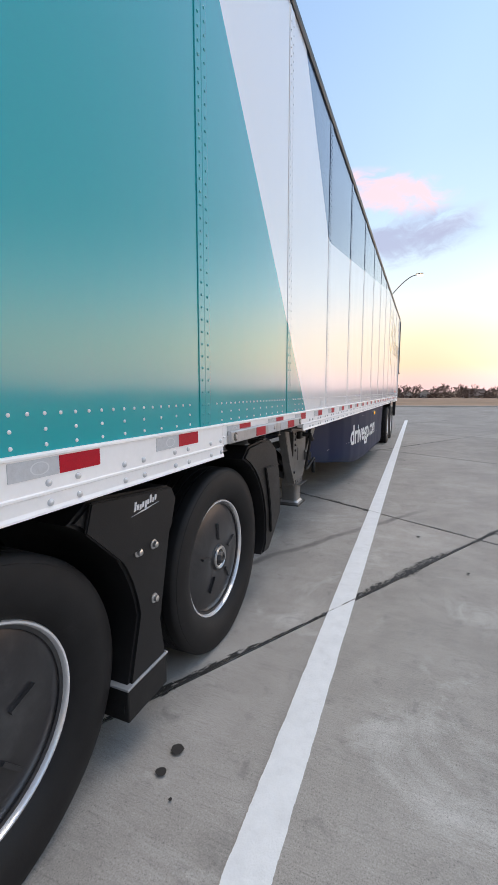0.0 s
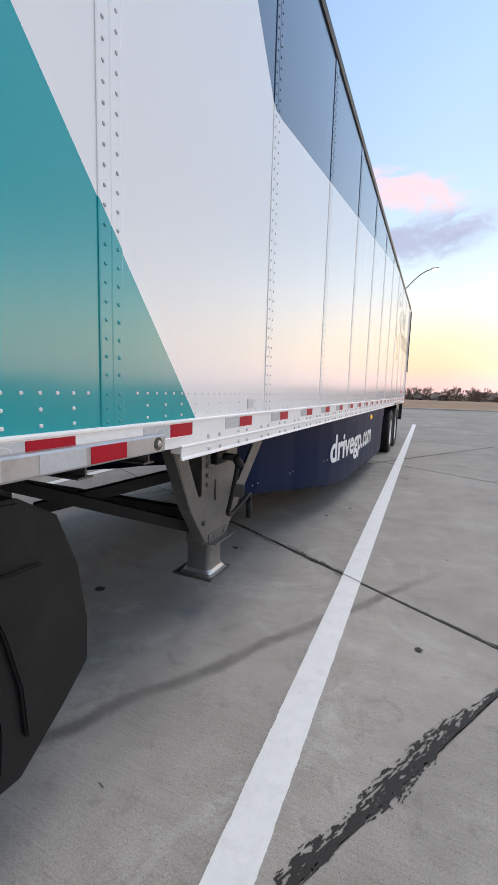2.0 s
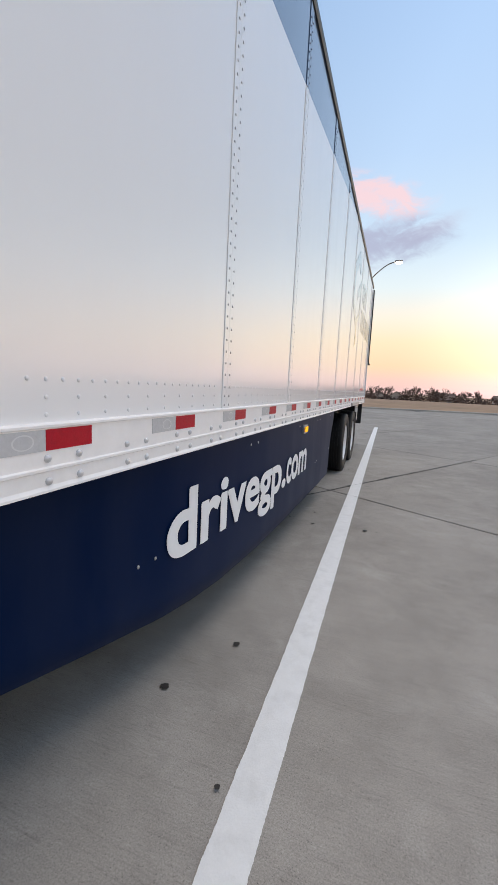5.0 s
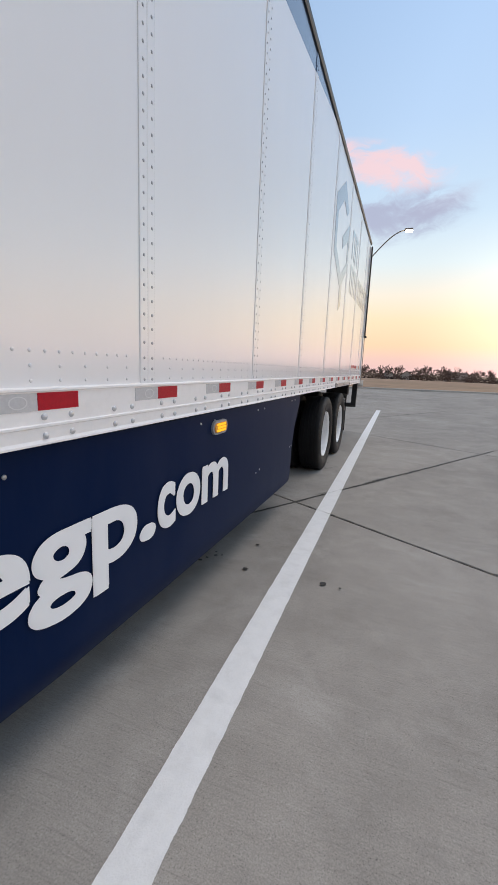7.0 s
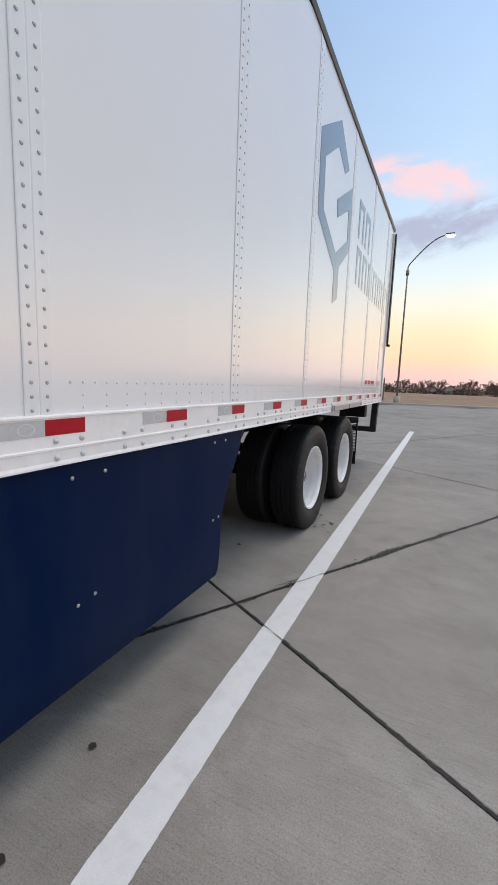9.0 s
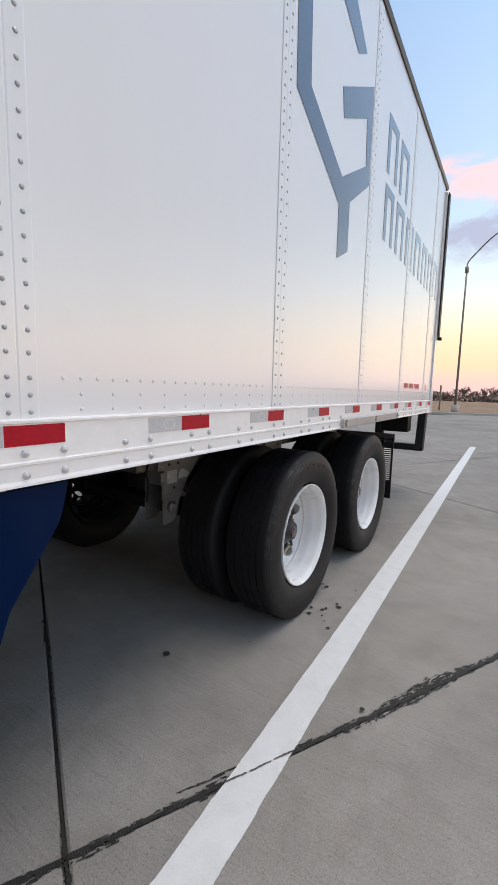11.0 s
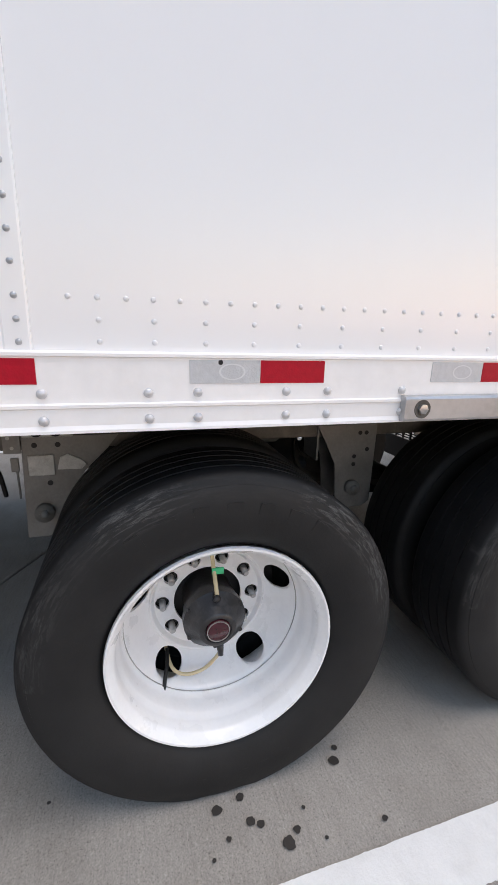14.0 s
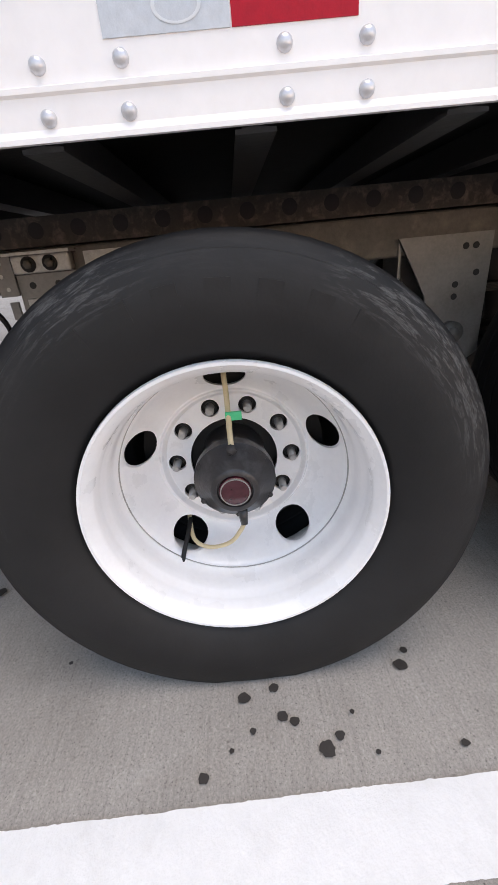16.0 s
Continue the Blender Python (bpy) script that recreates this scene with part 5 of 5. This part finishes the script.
# mud flaps behind the axles
for x, yf in ((-0.03, 15.3), (FAR + 0.66, 15.3)):
    flap = part("mud_flap", boxes((x - 0.6, x, yf, yf + 0.012, 0.27, 0.46)), BLACKPL, trailer, "black slotted mud flap")
    for k in range(7):
        part("flap_bar", boxes((x - 0.6 + 0.097 * k, x - 0.582 + 0.097 * k, yf, yf + 0.012, 0.462, 0.9)), BLACKPL, flap)
    for k in range(20):
        part("flap_slat", boxes((x - 0.598, x - 0.002, yf + 0.0135, yf + 0.02, 0.47 + 0.0215 * k, 0.479 + 0.0215 * k)), BLACKPL, flap)
    part("flap_hanger", boxes((x - 0.62, x + 0.0, yf + 0.022, yf + 0.05, 0.86, 0.94)), STEEL, flap)

# rear impact guard and box
part("rear_guard", boxes((FAR + 0.05, -0.05, 17.04, 17.14, 0.565, 0.655), bevel=0.01), UNDER, trailer, "black steel underride bar")
for x in (-0.66, FAR + 0.66):
    part("guard_post", boxes((x - 0.055, x + 0.055, 17.05, 17.13, 0.655, 1.107)), UNDER, trailer)
for x in (-0.1, FAR + 0.1):
    bm = bmesh.new()
    sheet(bm, ((17.02, 0.60), (17.15, 0.57), (17.27, 1.10), (17.12, 1.10), (17.09, 0.92)), x - 0.05, x + 0.05)
    part("guard_end", bm, UNDER, trailer, "slanting black end plate")
part("document_box", boxes((-0.56, -0.2, 16.75, 16.95, 0.84, 1.1), bevel=0.01), BLACKPL, trailer, "black box under the floor")

# landing gear
for x, near in ((-0.34, True), (FAR + 0.34, False)):
    bm = bmesh.new()
    box(bm, x - 0.06, x + 0.06, 4.88, 5.07, 0.47, 1.1, 0.012)
    leg = part("landing_leg", bm, GALV, trailer, "grey steel landing leg")
    f = 0.064 if near else -0.072
    plate = ((4.545, 1.1), (4.60, 1.0), (4.72, 0.735), (4.885, 0.50), (4.935, 0.462), (5.10, 0.462), (5.145, 0.485), (5.40, 0.715), (5.715, 1.0), (5.81, 1.1))
    windows = (((4.685, 1.05), (4.70, 0.995), (4.795, 0.80), (4.815, 0.782), (4.835, 0.79), (4.838, 0.985), (4.822, 1.05)),
               ((5.29, 1.062), (5.292, 0.80), (5.302, 0.782), (5.325, 0.79), (5.55, 1.0), (5.57, 1.045), (5.555, 1.062)),
               ((4.985, 0.86), (4.98, 0.735), (5.005, 0.725), (5.01, 0.85)))
    part("face_plate", pierced(plate, windows, x + f, x + f + 0.008), GALV, leg, "pierced V-shaped face plate")
    for ya, za, yb, zb in ((4.55, 1.09, 4.72, 0.735), (4.72, 0.735, 4.885, 0.50), (5.80, 1.09, 5.40, 0.715), (5.40, 0.715, 5.14, 0.485)):
        web = bmesh.new()
        beam(web, (x + f - 0.03, ya, za), (x + f - 0.03, yb, zb), 0.07 if near else 0.05, 0.009)
        part("plate_flange", web, GALV, leg)
    part("mounting_channel", boxes((x - 0.02, x + 0.09, 4.60, 5.78, 1.078, 1.098)), GALV, leg)
    bm = bmesh.new()
    rings = []
    for z, h, rnd in ((0.5, 0.082, 0.03), (0.335, 0.082, 0.03), (0.31, 0.088, 0.035), (0.29, 0.1, 0.03), (0.278, 0.112, 0.025), (0.276, 0.112, 0.025)):
        ring = []
        for q in range(4):
            for k in range(5):
                a = radians(90 * q + 22.5 * k)
                cx, cy = ((1, 1), (-1, 1), (-1, -1), (1, -1))[q]
                ring.append(bm.verts.new((x + cx * (h - rnd) + rnd * math.cos(a), 5.0 + cy * (h - rnd) + rnd * math.sin(a), z)))
        rings.append(ring)
    for p, q in zip(rings, rings[1:]):
        for k in range(20):
            fc = bm.faces.new((p[k], p[(k + 1) % 20], q[(k + 1) % 20], q[k]))
            fc.material_index = 1 if q is rings[3] else 0
    bmesh.ops.recalc_face_normals(bm, faces=bm.faces[:])
    part("foot", bm, [GALV, GUARD], leg, "square foot with a worn bright flare", 30)
    part("foot_plate", boxes((x - 0.15, x + 0.12, 4.875, 5.13, 0.262, 0.275), bevel=0.003), STEEL, leg, "dark foot plate")
    part("angle_strip", boxes((x + f + 0.008, x + f + 0.014, 4.92, 5.15, 0.475, 0.53), (x + f + 0.0145, x + f + 0.06, 4.92, 5.17, 0.475, 0.481)), GALV, leg, "bolted angle strip")
    if near:
        bm = bmesh.new()
        box(bm, x + 0.072, x + 0.12, 4.93, 5.06, 0.955, 1.03, 0.01)
        rod(bm, (x + 0.1, 5.0, 1.0), (x + 0.19, 5.07, 0.985), 0.022, 12)
        rod(bm, (x + 0.17, 5.05, 1.0), (x + 0.2, 5.08, 0.93), 0.026, 10)
        tube(bm, ((x + 0.18, 5.07, 0.98), (x + 0.18, 5.06, 0.9), (x + 0.16, 5.03, 0.72), (x + 0.15, 5.02, 0.655), (x + 0.15, 5.07, 0.635), (x + 0.16, 5.2, 0.675), (x + 0.165, 5.29, 0.71), (x + 0.165, 5.31, 0.68), (x + 0.165, 5.30, 0.56)), 0.014, 10)
        rod(bm, (x + 0.165, 5.302, 0.66), (x + 0.165, 5.298, 0.55), 0.02, 10)
        part("crank_handle", bm, BLACKPL, leg, "black folding crank handle", 50)
        part("crank_hook", boxes((x + 0.072, x + 0.15, 5.245, 5.252, 0.69, 0.78), bevel=0.002), GALV, leg)
        for y, z in [(4.892, 1.01 - 0.056 * k) for k in range(4)] + [(4.98, 0.505), (5.105, 0.505), (5.245, 0.79), (4.86, 0.62)]:
            bm = bmesh.new()
            rod(bm, (x + 0.071, y, z), (x + 0.086, y, z), 0.0135, 6)
            part("bolt", bm, GALV, leg, "", 30)
for a, b in (((-0.34, 5.0, 0.62), (FAR + 0.34, 5.0, 0.62)), ((-0.36, 4.95, 0.55), (-1.3, 3.75, 1.1)), ((-0.36, 4.95, 0.92), (-0.95, 4.3, 0.75)), ((FAR + 0.36, 4.95, 0.55), (-1.3, 3.75, 1.1)), ((-0.34, 5.0, 0.6), (-1.3, 5.9, 1.1))):
    bm = bmesh.new()
    beam(bm, a, b, 0.06, 0.06)
    part("brace", bm, UNDER, trailer, "black diagonal brace")
part("coupler_plate", boxes((FAR + 0.5, -0.5, FRONT + 0.1, 3.6, 1.08, 1.099)), UNDER, trailer)


# ---------------------------------------------------------------- the tractor's drive axles
tractor = thing("truck_tractor", "black drive axles and fenders of a truck tractor under the trailer", "truck")
bm = boxes((-0.95, -0.86, 0.4, 3.75, 0.72, 0.98), (FAR + 0.86, FAR + 0.95, 0.4, 3.75, 0.72, 0.98), (FAR + 0.95, -0.95, 3.55, 3.72, 0.74, 0.96), (-1.7, -0.9, 1.3, 2.6, 0.98, 1.079))
part("frame", bm, UNDER, tractor, "black chassis rails with coupling plate")


def drive_wheel(y, near=True):
    x = -0.112 if near else FAR + 0.112 + 0.29
    wheel = part("wheel", moved(lathe([(-0.02, 0.345), (-0.03, 0.30), (-0.1, 0.29), (-0.28, 0.29)], 48), x, y, 0.497), COVER, tractor, "wheel with flat dark cover", 40)
    part("tyre", grounded(moved(lathe(tyre_profile(0.29, 0.51, 0.322), 96), x + 0.03, y, 0.5)), RUBBER2, wheel, "black truck tyre", 40)
    bm = lathe(tyre_profile(0.29, 0.51, 0.315), 64)
    part("tyre", grounded(moved(bm, x - 0.34 if near else x + 0.34, y, 0.5)), RUBBER2, wheel, "black truck tyre", 40)
    if near:
        part("ring", moved(lathe([(-0.03, 0.329), (-0.004, 0.3275), (0.002, 0.3235), (0.002, 0.3175), (-0.004, 0.313), (-0.02, 0.311)], 72), x - 0.012, y, 0.497), CHROME, wheel, "bright metal trim ring", 50)
        bm = lathe([(-0.03, 0.314), (-0.024, 0.30), (-0.004, 0.24), (0.004, 0.16), (0.006, 0.1), (0.0, 0.075), (0.004, 0.07)], 64)
        lathe([(0.004, 0.07), (0.012, 0.066), (0.012, 0.05), (0.004, 0.046), (0.004, 0.0)], 32, bm=bm)
        part("cover", moved(bm, x - 0.012, y, 0.497), COVER, wheel, "smooth dark aero wheel cover", 40)
        for k in range(5):
            bm = bmesh.new()
            a = radians(20 + 72 * k)
            d = Vector((0, math.cos(a), math.sin(a)))
            beam(bm, Vector((x - 0.0085, y, 0.497)) + d * 0.11, Vector((x - 0.0125, y, 0.497)) + d * 0.2, 0.03, 0.012)
            part("cover_rib", bm, COVER, wheel)
        bm = lathe([(0.011, 0.066), (0.019, 0.063), (0.021, 0.057), (0.013, 0.05), (0.011, 0.046)], 24)
        part("centre_ring", moved(bm, x - 0.012, y, 0.497), STUD, wheel, "worn chrome ring", 30)
        bm = lathe([(0.004, 0.044), (0.012, 0.04), (0.03, 0.03), (0.034, 0.022), (0.026, 0.016), (0.026, 0.0)], 8)
        part("centre_nut", moved(bm, x - 0.012, y, 0.497), HUB, wheel, "dark eight-sided centre nut")
    return wheel


for y in (1.482, 2.886):
    drive_wheel(y)
    drive_wheel(y, False)
    bm = bmesh.new()
    rod(bm, (-0.4, y, 0.5), (FAR + 0.4, y, 0.5), 0.09, 16)
    part("axle", bm, UNDER, tractor, "", 40)


def fender(y_c, r_in, a0, a1, tail, x0, x1, flat_face, label, ribbed=False):
    """A quarter fender round a wheel at y_c with a side face and a hanging tail."""
    bm = bmesh.new()
    pts = [(y_c + r_in * math.cos(radians(a)), 0.5 + r_in * math.sin(radians(a))) for a in np.linspace(a0, a1, 9)]
    outer = flat_face
    sheet(bm, pts + outer, x0, x1)
    bmesh.ops.bevel(bm, geom=[e for e in bm.edges if abs(e.verts[0].co.x - e.verts[1].co.x) < 1e-6 and e.verts[0].co.x > x1 - 1e-4], offset=0.012, segments=2, affect="EDGES")
    return part("fender", bm, BLACKPL, tractor, label, 40)


f1 = fender(1.482, 0.60, 8, 62, 0, -0.66, -0.045, [(1.86, 1.09), (2.30, 1.045), (2.335, 0.99), (2.30, 0.84), (2.22, 0.5), (2.26, 0.25), (1.98, 0.24)], "black fender panel between the drive wheels")
bm = bmesh.new()
sheet(bm, ((1.845, 1.083), (2.295, 1.04), (2.325, 0.985), (2.285, 0.868), (1.975, 0.835), (1.815, 0.99)), -0.046, -0.03)
bmesh.ops.bevel(bm, geom=bm.edges[:], offset=0.005, segments=2, affect="EDGES")
part("badge_panel", bm, BLACKPL, f1, "raised black panel", 40)
bm = bmesh.new()
for k, (tall, dip) in enumerate(((0.034, 0), (0.02, 0), (0.019, 0.004), (0.02, 0), (0.028, 0.01), (0.018, 0), (0.03, 0), (0.018, 0.003), (0.021, 0))):
    y0, z0 = 2.045 + 0.0155 * k, 1.0 + 0.0018 * k - dip
    sheet(bm, ((y0, z0), (y0 + 0.011, z0 + 0.001), (y0 + 0.011 + 0.2 * tall, z0 + tall), (y0 + 0.2 * tall, z0 + tall)), -0.031, -0.027)
sheet(bm, ((2.03, 0.985), (2.1, 0.99), (2.2, 1.003), (2.1, 0.995)), -0.031, -0.027)
part("badge_bars", bm, CHROME, f1, "small bright badge")
part("lower_flap", boxes((-0.6, -0.04, 1.99, 2.24, 0.2, 0.33), bevel=0.006), BLACKPL, f1)
part("flap_edge", boxes((-0.6, -0.036, 1.985, 2.245, 0.33, 0.34), bevel=0.003), BEZEL, f1)
for y, z in ((2.08, 0.835), (2.178, 0.832), (2.172, 0.61)):
    bm = moved(lathe([(-0.045, 0.0), (-0.045, 0.02), (-0.042, 0.02), (-0.04, 0.012), (-0.028, 0.012), (-0.025, 0.006), (-0.024, 0.0)], 12), 0, y, z)
    part("bolt", bm, STUD, f1, "", 40)
f2 = fender(2.886, 0.57, -10, 70, 0, -0.66, -0.045, [(3.165, 1.10), (3.385, 1.115), (3.545, 1.105), (3.665, 1.03), (3.735, 0.86), (3.770, 0.66), (3.765, 0.53), (3.665, 0.44), (3.515, 0.325), (3.385, 0.335)], "black quarter fender behind the rear drive wheel")
bm = bmesh.new()
sheet(bm, ((3.415, 0.93), (3.595, 0.92), (3.665, 0.74), (3.690, 0.56), (3.615, 0.47), (3.525, 0.45), (3.515, 0.6), (3.475, 0.77)), -0.046, -0.028)
bmesh.ops.bevel(bm, geom=bm.edges[:], offset=0.005, segments=2, affect="EDGES")
part("fender_rib", bm, BLACKPL, f2, "", 40)
part("fender_arm", boxes((-0.9, -0.5, 3.3, 3.36, 0.86, 0.92), (-0.9, -0.4, 1.98, 2.04, 0.86, 0.92)), UNDER, tractor)


# ---------------------------------------------------------------- street lamp and the distance
lamp = thing("street_lamp", "tall dark curved-arm lot lamp, lit", "street lamp", at=(-2.62, 43.6, 0.1))
bm = bmesh.new()
rod(bm, (0, 0, 0.5), (0.0, 0, 10.1), 0.08, 14, 0.05)
part("pole", bm, POLE, lamp, "", 40)
bm = bmesh.new()
rod(bm, (0, 0, -0.25), (0, 0, 0.55), 0.26, 18)
part("base", bm, KERB, lamp, "round concrete base", 40)
bm = bmesh.new()
tube(bm, ((0, 0, 10.05), (0.12, 0, 10.3), (0.55, 0, 10.78), (1.05, 0, 11.3), (1.5, 0, 11.68), (1.95, 0, 11.95), (2.4, 0, 12.08)), 0.045, 8)
part("arm", bm, POLE, lamp, "", 60)
bm = bmesh.new()
rod(bm, (0, 0, 9.5), (0, 0, 9.85), 0.12, 12)
part("collar", bm, POLE, lamp, "", 40)
bm = boxes((2.35, 2.95, -0.16, 0.16, 12.03, 12.17), bevel=0.04)
head = part("lamp_head", bm, POLE, lamp, "", 40)
part("lens", boxes((2.42, 2.95, -0.2, 0.14, 11.91, 12.04), bevel=0.05), LAMPLIT, head, "glowing lens")

rng = random.Random(7)


def bare_tree(height, seed, spread=0.5):
    r = random.Random(seed)
    bm = bmesh.new()

    def grow(p, d, length, rad, depth):
        q = p + d * length
        rod(bm, p, q, max(rad, 0.055), 3 if depth else 6, max(rad * 0.65, 0.045))
        if depth >= 5 or rad < 0.012:
            return
        for _ in range(3 if depth < 4 else 2):
            v = Vector((r.uniform(-1, 1), r.uniform(-1, 1), r.uniform(-0.25, 0.9))).normalized()
            nd = (d * 0.75 + v * spread * (1.3 if depth == 0 else 1)).normalized()
            grow(p + d * length * r.uniform(0.65, 1.0), nd, length * r.uniform(0.6, 0.82), rad * 0.58, depth + 1)

    grow(Vector((0, 0, 0)), Vector((r.uniform(-0.05, 0.05), 0, 1)).normalized(), height * 0.26, height * 0.022, 0)
    return mesh_of("crown", bm, BARK)


tree_meshes = [bare_tree(h, s, sp) for h, s, sp in ((9, 1, 0.55), (8, 2, 0.7), (10, 3, 0.5), (7, 4, 0.75))]
for k in range(90):
    x = -50 + 2.1 * k + rng.uniform(-2, 2)
    y = rng.uniform(142, 156)
    t = thing("bare_tree", "leafless winter tree on the far edge of the field", "tree", "far bare trees", at=(x, y, -2.45))
    me = rng.choice(tree_meshes)
    o = new("crown", me)
    o.parent = t
    s = rng.uniform(0.75, 1.0) * (1.15 if k % 7 == 0 else 1.0)
    o.scale = (s * rng.uniform(0.9, 1.3), s, s)
    o.rotation_euler = (0, 0, rng.uniform(0, 6))

# scrub and far woods: many small twiggy cards of uneven height
fv, ff = [], []
for k in range(42000):
    x = rng.uniform(-130, 260)
    y = rng.choice((150, 168)) + rng.uniform(-6, 8) + 0.05 * x
    hmax = (1.3 if y < 162 else 3.6) + 1.9 * noise.noise(Vector((x * 0.045, 1, 0))) + 1.0 * noise.noise(Vector((x * 0.21, 4, 0)))
    if hmax < 0.5:
        hmax = 0.5
    z = -2.3 + rng.random() ** 0.9 * (hmax + (1.5 if y < 162 else 0.6))
    s = rng.uniform(0.14, 0.38)
    a = rng.uniform(0, math.pi)
    c, n_ = math.cos(a) * s, math.sin(a) * s
    b = len(fv)
    fv += [(x - c, y - n_, z - s * 0.5), (x + c, y + n_, z - s * 0.4), (x + c * 0.3, y, z + s * 0.7)]
    ff.append((b, b + 1, b + 2))
me = bpy.data.meshes.new("far_woods")
me.from_pydata(fv, [], ff)
me.materials.append(WOODS)
tagged(new("far_woods", me), "dark low winter scrub along the horizon", "woods", "", "stuff")
# the same scrub closes the view behind and beside the camera
fv, ff = [], []
for k in range(9000):
    a = rng.uniform(0, 2 * math.pi)
    if abs(math.degrees(a) - 90) < 48:
        continue
    d = rng.uniform(180, 195)
    hmax = 3.5 + 2.5 * noise.noise(Vector((a * 14, 2, 0)))
    x, y, z, s = d * math.cos(a), d * math.sin(a), rng.random() * hmax, rng.uniform(0.4, 1.2)
    b = len(fv)
    fv += [(x - s * math.sin(a), y + s * math.cos(a), z - 0.3), (x + s * math.sin(a), y - s * math.cos(a), z - 0.3), (x, y, z + s)]
    ff.append((b, b + 1, b + 2))
me = bpy.data.meshes.new("far_woods")
me.from_pydata(fv, [], ff)
me.materials.append(WOODS)
tagged(new("far_woods", me), "dark low scrub round the lot", "woods", "", "stuff")


def house(x, y, wide, deep, wall_h, rise, turn):
    h = thing("house", "pale gabled house far behind the field", "house", "far houses", at=(x, y, -2.4))
    h.rotation_euler = (0, 0, radians(turn))
    bm = bmesh.new()
    sheet(bm, ((-wide / 2, 0), (wide / 2, 0), (wide / 2, wall_h), (0, wall_h + rise), (-wide / 2, wall_h)), -deep / 2, deep / 2)
    bmesh.ops.rotate(bm, verts=bm.verts[:], matrix=Matrix.Rotation(radians(90), 3, "Z"))
    part("wall", bm, HOUSEW, h)
    bm = bmesh.new()
    o = 0.35
    k = rise / (wide / 2)
    sheet(bm, ((-wide / 2 - o, wall_h - o * k + 0.05), (0, wall_h + rise + 0.05), (wide / 2 + o, wall_h - o * k + 0.05), (wide / 2 + o, wall_h - o * k + 0.3), (0, wall_h + rise + 0.3), (-wide / 2 - o, wall_h - o * k + 0.3)), -deep / 2 - o, deep / 2 + o)
    bmesh.ops.rotate(bm, verts=bm.verts[:], matrix=Matrix.Rotation(radians(90), 3, "Z"))
    part("roof", bm, ROOF, h)
    for wx in (-wide / 4, wide / 4):
        part("window", boxes((wx - 0.5, wx + 0.5, -deep / 2 - 0.05, -deep / 2 + 0.02, 1.0, 2.2)), PANE, h)


for x, y, wd, tn in ((-5.0, 158, 5, 5), (1.0, 157, 5.5, 0), (16, 158, 6, 80), (34, 160, 7, 85), (58, 162, 6, 10), (-24, 158, 6, 80)):
    house(x, y, wd, 6, 2.5, 1.9, tn)

# fence posts by the lamp
for k in range(4):
    bm = boxes((-0.06, 0.06, -0.06, 0.06, -0.1, 1.9), bevel=0.01)
    o = part("fence_post", bm, POLE, None)
    o.location = (-7.5 + 1.15 * k, 46.5, 0.15)
    tagged(o, "dark post standing in the grass", "post", "posts by the lamp")


# ---------------------------------------------------------------- concrete slabs, last
def slab_mesh(i, j, bm=None):
    c = [corner(i, j), corner(i, j + 1), corner(i + 1, j + 1), corner(i + 1, j)]
    mid_ = sum(c, Vector()) / 4
    own = bm is None
    bm = bm or bmesh.new()
    low, top = [], []
    for p in c:
        d = (mid_ - p).normalized()
        q = p + d * 0.009
        low.append(bm.verts.new((q.x, q.y, -0.035)))
        top.append((bm.verts.new((q.x, q.y, -0.006)), bm.verts.new((q.x + d.x * 0.012, q.y + d.y * 0.012, 0.0))))
    bm.faces.new([t[1] for t in top])
    for k in range(4):
        n_ = (k + 1) % 4
        bm.faces.new((low[k], low[n_], top[n_][0], top[k][0]))
        bm.faces.new((top[k][0], top[n_][0], top[n_][1], top[k][1]))
    if own:
        bmesh.ops.recalc_face_normals(bm, faces=bm.faces[:])
    return bm, mid_


far_slabs = bmesh.new()
for i in range(-24, 30):
    for j in range(-24, 24):
        c = (corner(i, j) + corner(i + 1, j + 1)) / 2
        if not (-75 < c.x < 110 and -45 < c.y < lot_edge(c.x) + 1.5):
            continue
        if -16 < c.x < 20 and -8 < c.y < 34:
            part("slab", slab_mesh(i, j)[0], CONCRETE, pavement)
        else:
            slab_mesh(i, j, far_slabs)
bmesh.ops.recalc_face_normals(far_slabs, faces=far_slabs.faces[:])
tagged(part("far_slabs", far_slabs, CONCRETE, pavement), "", "", "", "stuff")
